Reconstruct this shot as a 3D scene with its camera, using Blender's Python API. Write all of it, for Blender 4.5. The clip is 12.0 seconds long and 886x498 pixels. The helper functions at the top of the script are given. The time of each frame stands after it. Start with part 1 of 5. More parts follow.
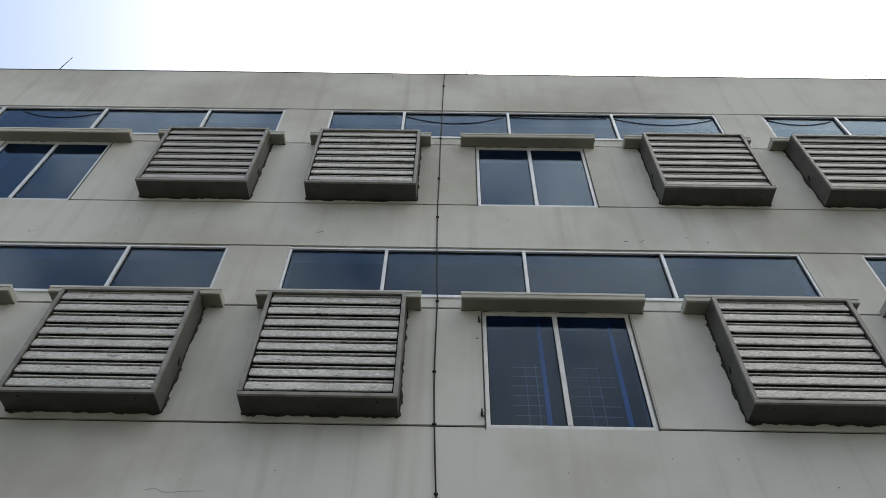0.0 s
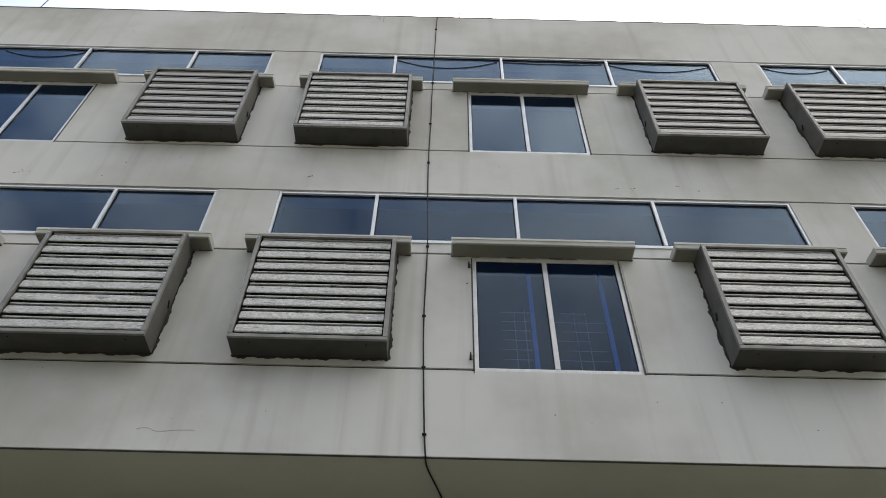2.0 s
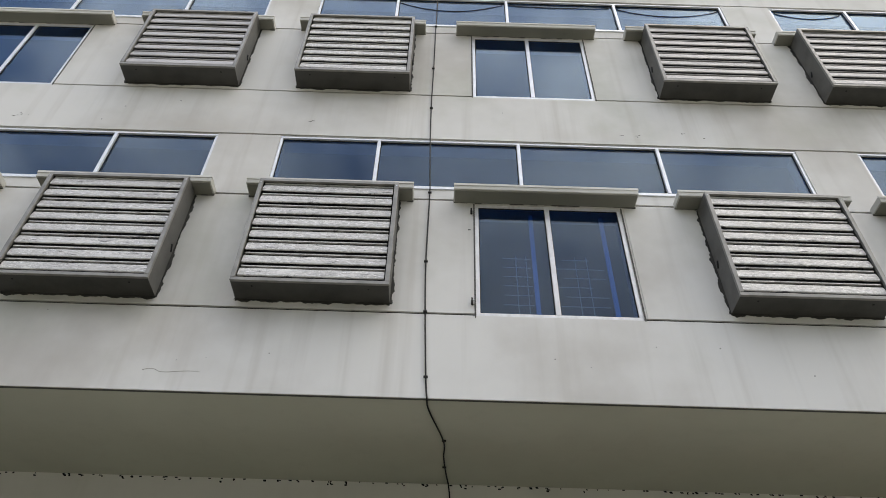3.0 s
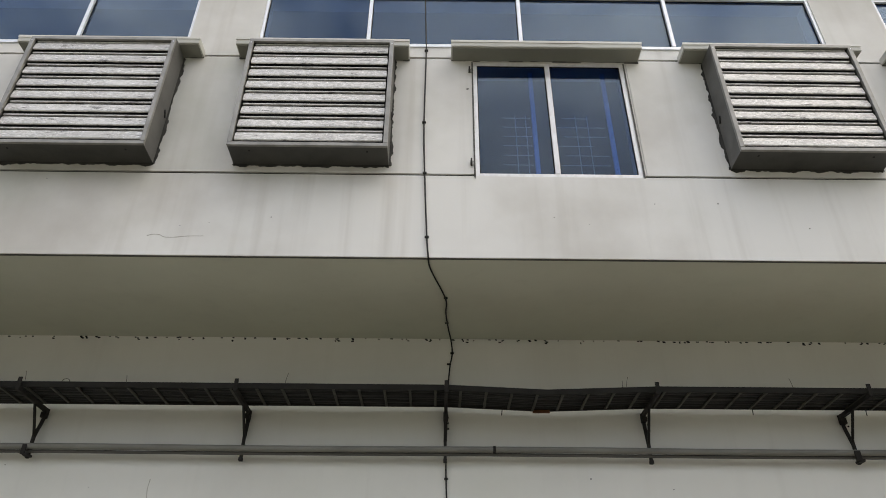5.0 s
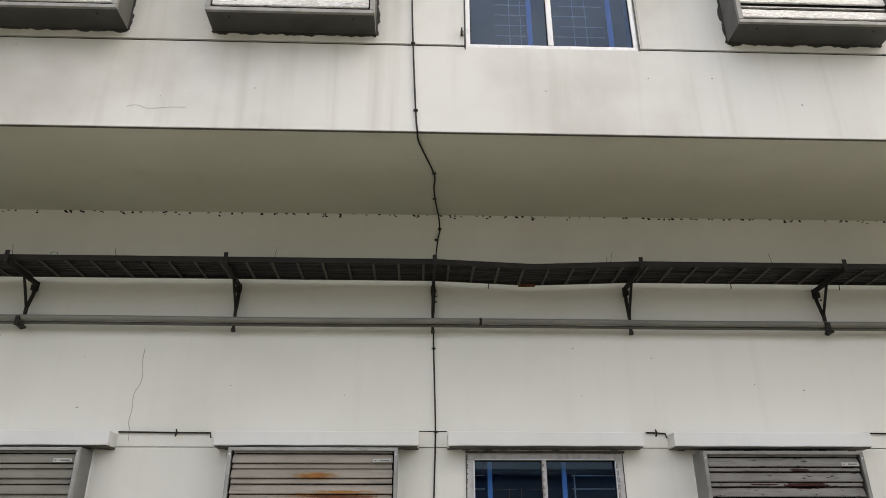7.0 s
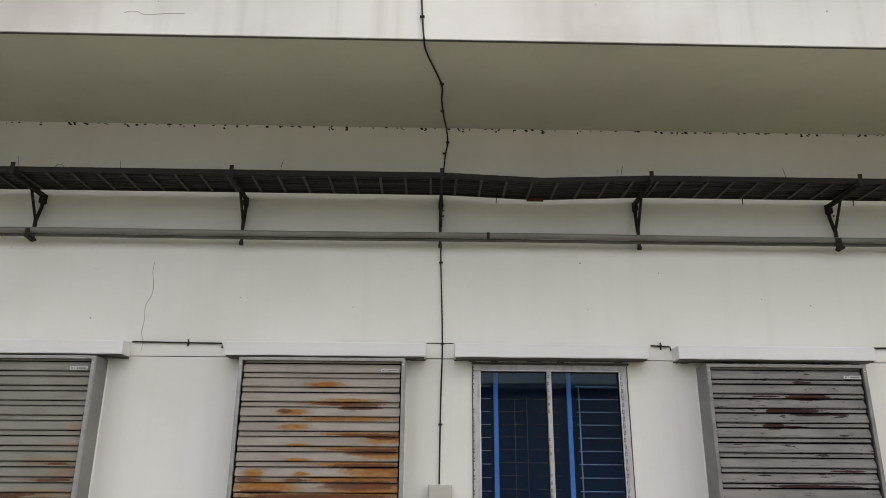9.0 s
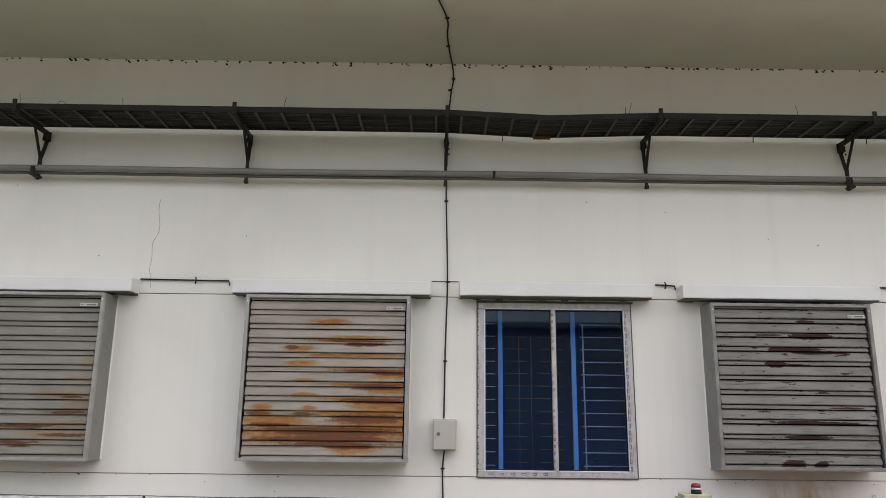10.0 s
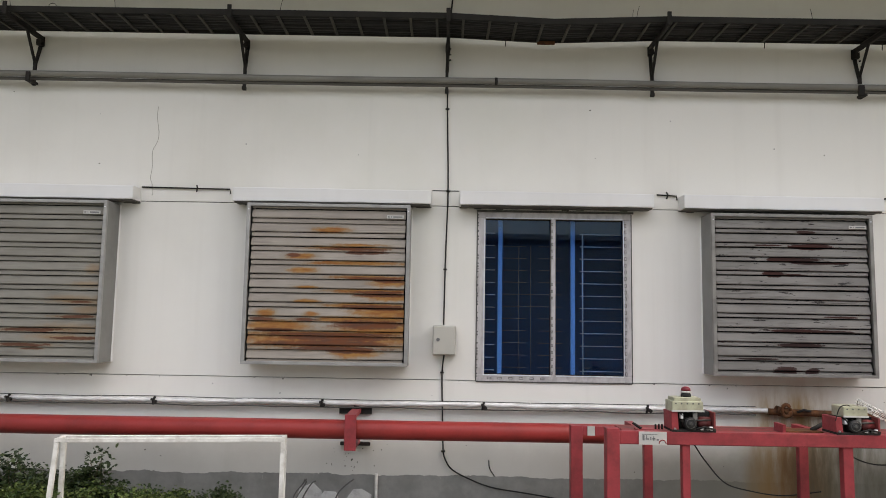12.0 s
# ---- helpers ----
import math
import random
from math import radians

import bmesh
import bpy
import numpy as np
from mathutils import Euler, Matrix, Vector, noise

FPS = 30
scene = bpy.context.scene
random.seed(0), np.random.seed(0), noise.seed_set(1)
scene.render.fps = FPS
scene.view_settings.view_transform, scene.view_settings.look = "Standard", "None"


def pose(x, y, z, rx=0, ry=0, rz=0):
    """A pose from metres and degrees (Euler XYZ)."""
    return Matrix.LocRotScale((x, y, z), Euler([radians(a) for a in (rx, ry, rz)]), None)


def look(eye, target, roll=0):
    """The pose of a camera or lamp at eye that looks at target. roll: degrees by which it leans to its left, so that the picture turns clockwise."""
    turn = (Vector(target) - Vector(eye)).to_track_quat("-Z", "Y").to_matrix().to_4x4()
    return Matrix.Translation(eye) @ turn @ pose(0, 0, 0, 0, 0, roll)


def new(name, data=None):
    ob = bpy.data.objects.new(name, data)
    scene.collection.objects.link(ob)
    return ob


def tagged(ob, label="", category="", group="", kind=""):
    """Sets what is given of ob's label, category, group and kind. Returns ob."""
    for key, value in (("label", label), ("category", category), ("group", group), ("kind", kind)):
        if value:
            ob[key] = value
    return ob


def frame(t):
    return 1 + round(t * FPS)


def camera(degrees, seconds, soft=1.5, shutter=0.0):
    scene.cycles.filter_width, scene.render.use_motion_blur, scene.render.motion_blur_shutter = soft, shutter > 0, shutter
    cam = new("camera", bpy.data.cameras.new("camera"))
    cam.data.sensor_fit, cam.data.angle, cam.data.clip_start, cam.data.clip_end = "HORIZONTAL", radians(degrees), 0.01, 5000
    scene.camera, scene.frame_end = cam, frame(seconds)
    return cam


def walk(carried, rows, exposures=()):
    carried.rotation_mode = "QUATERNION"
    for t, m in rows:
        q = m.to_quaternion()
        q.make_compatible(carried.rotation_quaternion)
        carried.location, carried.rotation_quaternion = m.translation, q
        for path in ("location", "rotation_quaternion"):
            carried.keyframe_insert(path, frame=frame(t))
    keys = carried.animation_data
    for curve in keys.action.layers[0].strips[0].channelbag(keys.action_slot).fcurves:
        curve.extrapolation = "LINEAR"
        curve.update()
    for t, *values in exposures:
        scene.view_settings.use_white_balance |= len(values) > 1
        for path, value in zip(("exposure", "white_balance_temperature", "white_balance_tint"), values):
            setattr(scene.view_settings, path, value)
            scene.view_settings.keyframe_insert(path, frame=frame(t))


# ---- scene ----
cam = camera(63.8, 12.0, soft=0.6)
PATH = [
    (0, (0.105, -5.839, 1.696), (0.073, -3.993, 4.061), 1.61),
    (0.5, (0.118, -5.834, 1.691), (0.073, -3.975, 4.045), 1.82),
    (1, (0.127, -5.824, 1.692), (0.106, -3.944, 4.029), 1.33),
    (1.5, (0.124, -5.808, 1.687), (0.125, -3.868, 3.976), 1.17),
    (2, (0.115, -5.790, 1.681), (0.123, -3.785, 3.913), 1.19),
    (2.5, (0.119, -5.773, 1.667), (0.109, -3.706, 3.842), 1.33),
    (3, (0.117, -5.757, 1.655), (0.121, -3.603, 3.742), 1.66),
    (5, (0.112, -5.731, 1.614), (0.132, -3.228, 3.267), 0.30),
    (5.5, (0.096, -5.719, 1.610), (0.137, -3.144, 3.148), 0.12),
    (6, (0.075, -5.715, 1.597), (0.153, -3.073, 3.015), -0.07),
    (6.5, (0.062, -5.713, 1.583), (0.133, -3.020, 2.902), 0.09),
    (7, (0.060, -5.693, 1.575), (0.162, -2.954, 2.793), -0.19),
    (9, (0.090, -5.639, 1.543), (0.150, -2.779, 2.447), 0.34),
    (9.5, (0.103, -5.629, 1.534), (0.137, -2.733, 2.317), 0.45),
    (10, (0.121, -5.627, 1.536), (0.146, -2.700, 2.196), 0.65),
    (10.5, (0.145, -5.631, 1.525), (0.151, -2.681, 2.074), 1.00),
    (11, (0.164, -5.632, 1.514), (0.163, -2.665, 1.952), 1.26),
    (11.5, (0.181, -5.630, 1.506), (0.195, -2.651, 1.859), 1.26),
    (12, (0.188, -5.624, 1.503), (0.181, -2.640, 1.803), 0.99),
]
EXPOSURES = [(0, 0.98, 6900, 7.4), (1, 1.05, 6930, 8.6), (2, 1.28, 6980, 10), (2.5, 1.56, 6990, 11), (3, 1.74, 7000, 12), (5, 1.89, 7280, 12.5), (6, 2.08, 7430, 13.5), (7, 2.20, 7480, 13.5), (9, 2.17, 7450, 14.5), (9.5, 2.13, 7420, 14.5), (10, 2.25, 7370, 15.5), (12, 2.24, 7420, 15.5)]
walk(cam, [(t, look(e, a, r)) for t, e, a, r in PATH], EXPOSURES)

# ---------------------------------------------------------------- sky and sun
world = bpy.data.worlds.new("overcast_sky")
scene.world = world
world.use_nodes = True
wn, wl = world.node_tree.nodes, world.node_tree.links
wn.clear()
w_out = wn.new("ShaderNodeOutputWorld")
w_bg = wn.new("ShaderNodeBackground")
w_sky = wn.new("ShaderNodeTexSky")
w_sky.sky_type = "NISHITA"
w_sky.sun_disc = False
w_sky.sun_elevation = radians(62)
w_sky.sun_rotation = radians(22)
w_sky.air_density = 1.2
w_sky.dust_density = 3.0
w_co = wn.new("ShaderNodeTexCoord")
w_map = wn.new("ShaderNodeMapping")
w_map.inputs["Location"].default_value = (0.35, 0.1, 0.0)
w_noise = wn.new("ShaderNodeTexNoise")
w_noise.inputs["Scale"].default_value = 4.2
w_noise.inputs["Detail"].default_value = 6
w_noise.inputs["Roughness"].default_value = 0.55
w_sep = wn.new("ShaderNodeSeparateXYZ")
w_mix = wn.new("ShaderNodeMixRGB")
w_mix.inputs["Color2"].default_value = (15.5, 15.4, 14.8, 1)
wl.new(w_co.outputs["Generated"], w_map.inputs["Vector"])
wl.new(w_map.outputs["Vector"], w_noise.inputs["Vector"])
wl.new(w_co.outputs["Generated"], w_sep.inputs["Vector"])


def w_math(op, a, b, clamp=False):
    m = wn.new("ShaderNodeMath")
    m.operation, m.use_clamp = op, clamp
    for k, v in enumerate((a, b)):
        if isinstance(v, (int, float)):
            m.inputs[k].default_value = v
        else:
            wl.new(v, m.inputs[k])
    return m.outputs[0]


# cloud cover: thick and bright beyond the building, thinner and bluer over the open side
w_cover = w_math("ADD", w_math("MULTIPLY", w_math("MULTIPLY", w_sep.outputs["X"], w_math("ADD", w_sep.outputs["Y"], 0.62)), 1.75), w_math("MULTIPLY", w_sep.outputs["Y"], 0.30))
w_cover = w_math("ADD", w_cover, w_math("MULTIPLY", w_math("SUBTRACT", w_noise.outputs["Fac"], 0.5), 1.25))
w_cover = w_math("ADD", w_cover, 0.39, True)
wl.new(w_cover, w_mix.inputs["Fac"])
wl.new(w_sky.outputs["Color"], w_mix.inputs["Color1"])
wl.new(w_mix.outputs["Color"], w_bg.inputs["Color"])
w_dome = w_math("ADD", w_math("MULTIPLY", w_math("MAXIMUM", w_sep.outputs["Z"], 0.0), 1.30), 0.075)
wl.new(w_math("MULTIPLY", w_dome, 0.113), w_bg.inputs["Strength"])
wl.new(w_bg.outputs["Background"], w_out.inputs["Surface"])

sun = new("sun", bpy.data.lights.new("sun", "SUN"))
sun.data.energy = 0.8
sun.data.angle = radians(20)
sun.data.color = (1.0, 0.97, 0.92)
sun.matrix_world = look((4, 10, 20), (0, 0, 0))


# ---------------------------------------------------------------- materials
def nodes_of(name):
    m = bpy.data.materials.new(name)
    m.use_nodes = True
    nt = m.node_tree
    nt.nodes.clear()
    out = nt.nodes.new("ShaderNodeOutputMaterial")
    return m, nt, out


def noise_of(nt, scale=(1, 1, 1), size=4.0, detail=5, rough=0.55, shift=(0, 0, 0)):
    geo = nt.nodes.new("ShaderNodeNewGeometry")
    mp = nt.nodes.new("ShaderNodeMapping")
    mp.inputs["Scale"].default_value = scale
    mp.inputs["Location"].default_value = shift
    tx = nt.nodes.new("ShaderNodeTexNoise")
    tx.inputs["Scale"].default_value = size
    tx.inputs["Detail"].default_value = detail
    tx.inputs["Roughness"].default_value = rough
    nt.links.new(geo.outputs["Position"], mp.inputs["Vector"])
    nt.links.new(mp.outputs["Vector"], tx.inputs["Vector"])
    return tx.outputs["Fac"]


def ramp_of(nt, fac, lo, hi):
    r = nt.nodes.new("ShaderNodeMapRange")
    r.interpolation_type = "SMOOTHSTEP"
    r.inputs["From Min"].default_value = lo
    r.inputs["From Max"].default_value = hi
    nt.links.new(fac, r.inputs["Value"])
    return r.outputs["Result"]


def math_of(nt, op, a, b):
    n = nt.nodes.new("ShaderNodeMath")
    n.operation = op
    for i, v in enumerate((a, b)):
        if isinstance(v, (int, float)):
            n.inputs[i].default_value = v
        else:
            nt.links.new(v, n.inputs[i])
    return n.outputs[0]


def mix_of(nt, fac, a, b):
    n = nt.nodes.new("ShaderNodeMixRGB")
    for key, v in (("Fac", fac), ("Color1", a), ("Color2", b)):
        if isinstance(v, (int, float)):
            n.inputs[key].default_value = v
        elif isinstance(v, tuple):
            n.inputs[key].default_value = (*v, 1)
        else:
            nt.links.new(v, n.inputs[key])
    return n.outputs["Color"]


def axis_of(nt, axis):
    geo = nt.nodes.new("ShaderNodeNewGeometry")
    sep = nt.nodes.new("ShaderNodeSeparateXYZ")
    nt.links.new(geo.outputs["Position"], sep.inputs["Vector"])
    return sep.outputs[axis]


def finish(nt, out, color, rough, metal=0.0, bump=None, strength=0.2, distance=0.004, gloss=0.25):
    p = nt.nodes.new("ShaderNodeBsdfPrincipled")
    for key, v in (("Base Color", color), ("Roughness", rough), ("Metallic", metal)):
        if isinstance(v, (int, float)):
            p.inputs[key].default_value = v
        elif isinstance(v, tuple):
            p.inputs[key].default_value = (*v, 1)
        else:
            nt.links.new(v, p.inputs[key])
    p.inputs["Specular IOR Level"].default_value = gloss
    if bump is not None:
        b = nt.nodes.new("ShaderNodeBump")
        b.inputs["Strength"].default_value = strength
        b.inputs["Distance"].default_value = distance
        nt.links.new(bump, b.inputs["Height"])
        nt.links.new(b.outputs["Normal"], p.inputs["Normal"])
    nt.links.new(p.outputs["BSDF"], out.inputs["Surface"])


def surface(name, col, dark, rough=0.6, metal=0.0, size=6.0, fine=90.0, amount=0.5, strength=0.15, scale=(1, 1, 1)):
    """A plain painted or metal surface: two scales of variation and fine relief."""
    m, nt, out = nodes_of(name)
    big = ramp_of(nt, noise_of(nt, scale, size), 0.35, 0.75)
    small = noise_of(nt, (1, 1, 1), fine, 3)
    fac = math_of(nt, "MULTIPLY", math_of(nt, "ADD", big, math_of(nt, "MULTIPLY", small, 0.6)), amount)
    color = mix_of(nt, fac, col, dark)
    rg = math_of(nt, "ADD", rough - 0.08, math_of(nt, "MULTIPLY", small, 0.16))
    finish(nt, out, color, rg, metal, small, strength)
    return m


def wall_paint(name, col, stain, green, dado=False, wear=1.0):
    """Weathered masonry paint with blotches, faint vertical runs and fine grain; with dado the paint has come off low down."""
    m, nt, out = nodes_of(name)
    blotch = ramp_of(nt, noise_of(nt, (1, 1, 1), 0.55, 6), 0.4, 0.72)
    run = ramp_of(nt, noise_of(nt, (5, 5, 0.22), 1.3, 4), 0.5, 0.8)
    moss = ramp_of(nt, noise_of(nt, (0.7, 1, 0.8), 0.8, 5, 0.6, (7, 3, 1)), 0.5, 0.78)
    grain = noise_of(nt, (1, 1, 1), 140, 3)
    wave = noise_of(nt, (1, 1, 1), 3.0, 4)
    color = mix_of(nt, math_of(nt, "MULTIPLY", blotch, 0.55 * wear), col, stain)
    color = mix_of(nt, math_of(nt, "MULTIPLY", run, 0.28 * wear), color, stain)
    color = mix_of(nt, math_of(nt, "MULTIPLY", moss, 0.50 * wear), color, green)
    color = mix_of(nt, math_of(nt, "MULTIPLY", grain, 0.10), color, stain)
    height = math_of(nt, "ADD", math_of(nt, "MULTIPLY", grain, 0.4), wave)
    if dado:
        z = axis_of(nt, "Z")
        edge = math_of(nt, "MULTIPLY", math_of(nt, "SUBTRACT", noise_of(nt, (1, 1, 1.6), 3.2, 10, 0.74), 0.5), 0.10)
        low = math_of(nt, "LESS_THAN", math_of(nt, "ADD", z, edge), 0.312)
        cem_a = ramp_of(nt, noise_of(nt, (1, 1, 1), 5, 6, 0.65, (3, 1, 2)), 0.3, 0.7)
        cement = mix_of(nt, cem_a, (0.15, 0.154, 0.154), (0.27, 0.27, 0.265))
        scr = ramp_of(nt, noise_of(nt, (9, 9, 1.5), 3.5, 4, 0.6, (1, 8, 4)), 0.66, 0.72)
        cement = mix_of(nt, math_of(nt, "MULTIPLY", scr, 0.6), cement, (0.55, 0.55, 0.53))
        color = mix_of(nt, low, color, cement)
        height = math_of(nt, "SUBTRACT", height, math_of(nt, "MULTIPLY", low, 1.2))
        # dirt and painted-in shade over the foot of the wall, stronger behind the bench
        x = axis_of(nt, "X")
        foot_noise = math_of(nt, "MULTIPLY", math_of(nt, "SUBTRACT", noise_of(nt, (1, 1, 1), 1.7, 6, 0.6, (5, 1, 3)), 0.5), 0.5)
        foot = math_of(nt, "SUBTRACT", 1.0, ramp_of(nt, math_of(nt, "ADD", z, foot_noise), 0.30, 0.86))
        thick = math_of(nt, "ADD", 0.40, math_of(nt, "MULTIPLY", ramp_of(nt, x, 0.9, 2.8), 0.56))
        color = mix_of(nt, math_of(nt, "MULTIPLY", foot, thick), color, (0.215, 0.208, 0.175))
        # rusty water runs below the leaking unit and valve; the last holds shade too
        rn = ramp_of(nt, noise_of(nt, (3.2, 3.2, 0.7), 1.6, 6, 0.65, (2, 2, 2)), 0.22, 0.66)
        for mid, lo_w, hi_w, z_lo, z_hi, amount, tint in ((2.90, 0.14, 0.45, 0.86, 1.16, 0.95, (0.30, 0.17, 0.05)), (2.95, 0.07, 0.30, 0.66, 0.92, 0.9, (0.15, 0.062, 0.018)), (2.66, 0.04, 0.16, 0.55, 0.80, 0.5, (0.20, 0.135, 0.065)), (3.28, 0.16, 0.62, 0.60, 0.90, 0.95, (0.098, 0.088, 0.058))):
            dx = math_of(nt, "ABSOLUTE", math_of(nt, "SUBTRACT", x, mid), 0)
            near = math_of(nt, "SUBTRACT", 1.0, ramp_of(nt, dx, lo_w, hi_w))
            top = math_of(nt, "SUBTRACT", 1.0, ramp_of(nt, z, z_lo, z_hi))
            st = math_of(nt, "MULTIPLY", math_of(nt, "MULTIPLY", near, top), rn)
            color = mix_of(nt, math_of(nt, "MULTIPLY", st, amount), color, tint)
    finish(nt, out, color, 0.75, 0.0, height, 0.18, 0.006)
    return m


def patch_of(nt, pos, spots, wobble):
    """Highest closeness (1 in the middle, 0 at the rim) to any of the oval stains (x, z, half width, half height)."""
    best = None
    for x, z, a, b in spots:
        sub = nt.nodes.new("ShaderNodeVectorMath")
        sub.operation = "SUBTRACT"
        sub.inputs[1].default_value = (x, 0, z)
        nt.links.new(pos, sub.inputs[0])
        mul = nt.nodes.new("ShaderNodeVectorMath")
        mul.operation = "MULTIPLY"
        mul.inputs[1].default_value = (1 / a, 0, 1 / b)
        nt.links.new(sub.outputs[0], mul.inputs[0])
        ln = nt.nodes.new("ShaderNodeVectorMath")
        ln.operation = "LENGTH"
        nt.links.new(mul.outputs[0], ln.inputs[0])
        d = math_of(nt, "SUBTRACT", 1.0, ln.outputs["Value"])
        best = d if best is None else math_of(nt, "MAXIMUM", best, d)
    return math_of(nt, "ADD", best, wobble)


def blade_spots(box_x, z0, pitch, rows):
    """Stains given by row from the top, height in the row, span along the blade and half height, in blade pitches."""
    x0, w = box_x
    return [(x0 + w * (a + b) / 2, z0 + pitch * (10 - r + h), w * (b - a) / 2, pitch * k) for r, h, a, b, k in rows]


OCHRE = blade_spots((-1.28, 1.155), 1.160, 0.1071, (
    (1, 0.5, 0.42, 0.62, 0.22), (2, 0.22, 0.40, 0.86, 0.14), (3, 0.6, 0.24, 0.40, 0.18), (4, 0.6, 0.27, 0.43, 0.18), (5, 0.78, 0.80, 1.05, 0.22), (5, 0.4, 0.3, 0.44, 0.1),
    (6, 0.8, 0.76, 1.05, 0.24), (7, 0.72, 0.70, 1.10, 0.42), (7, 0.55, 0.05, 0.16, 0.28), (8, 0.66, 0.00, 0.36, 0.34), (8, 0.50, 0.62, 1.15, 0.48), (9, 0.70, -0.1, 1.12, 0.55), (10, 0.86, 0.55, 0.82, 0.34),
    (2, 0.45, 0.55, 0.85, 0.10), (3, 0.16, 0.40, 0.95, 0.13), (4, 0.14, 0.55, 1.00, 0.12), (5, 0.16, 0.55, 1.02, 0.14), (6, 0.14, 0.50, 1.05, 0.15), (6, 0.4, 0.30, 0.44, 0.12), (7, 0.14, 0.45, 1.05, 0.20), (7, 0.5, 0.36, 0.44, 0.18), (8, 0.12, -0.05, 1.05, 0.14)))
DEEP = blade_spots((-1.28, 1.155), 1.160, 0.1071, (
    (2, 0.16, 0.45, 0.88, 0.09), (3, 0.68, 0.23, 0.31, 0.14), (5, 0.9, 0.82, 1.02, 0.12), (6, 0.92, 0.70, 1.02, 0.14), (7, 1.0, 0.62, 1.05, 0.16), (7, 0.12, 0.0, 0.14, 0.12), (7, 0.1, 0.3, 0.45, 0.1),
    (8, 0.80, 0.56, 1.0, 0.30), (8, 0.08, 0.1, 0.95, 0.12), (9, 0.86, 0.18, 0.95, 0.22), (9, 0.60, 0.45, 0.66, 0.22), (9, 0.1, 0.25, 0.9, 0.12), (10, 0.95, 0.50, 0.82, 0.16),
    (9, 0.45, 0.10, 0.90, 0.20), (8, 0.35, 0.02, 0.28, 0.14), (3, 0.92, 0.62, 0.88, 0.14), (4, 0.10, 0.60, 0.98, 0.08), (6, 0.10, 0.62, 1.0, 0.09), (5, 0.10, 0.66, 1.0, 0.08)))
STREAK = blade_spots((-3.60, 1.14), 1.148, 0.1080, (
    (7, 0.12, 0.72, 1.02, 0.12), (8, 0.18, 0.35, 0.85, 0.16), (9, 0.62, 0.70, 1.05, 0.12), (9, 0.12, 0.30, 0.72, 0.14), (6, 0.15, 0.80, 1.0, 0.09), (10, 0.85, 0.5, 0.7, 0.08)))
TINT = blade_spots((-3.60, 1.14), 1.148, 0.1080, ((4, 0.5, 0.93, 1.02, 0.28), (5, 0.4, 0.84, 1.02, 0.18), (6, 0.3, 0.72, 1.04, 0.26), (7, 0.6, 0.86, 1.04, 0.22), (8, 0.3, 0.66, 1.04, 0.28), (9, 0.7, 0.6, 0.9, 0.2)))
SCAR = blade_spots((2.27, 1.13), 1.134, 0.1074, (
    (0, 0.14, 0.53, 0.68, 0.12), (1, 0.10, 0.46, 0.82, 0.24), (1, 0.16, 0.25, 0.45, 0.07), (2, 0.14, 0.28, 0.70, 0.20), (2, -0.05, 0.45, 0.9, 0.14), (3, 0.12, 0.30, 0.46, 0.26), (3, 0.05, 0.4, 0.62, 0.1),
    (7, 0.14, 0.30, 0.72, 0.12), (7, 0.08, 0.60, 0.95, 0.12), (8, 0.12, 0.36, 0.70, 0.17), (10, 0.36, 0.35, 0.54, 0.30), (10, 0.34, 0.56, 0.67, 0.24), (6, 0.12, 0.7, 0.95, 0.08), (9, 0.14, 0.1, 0.4, 0.08)))


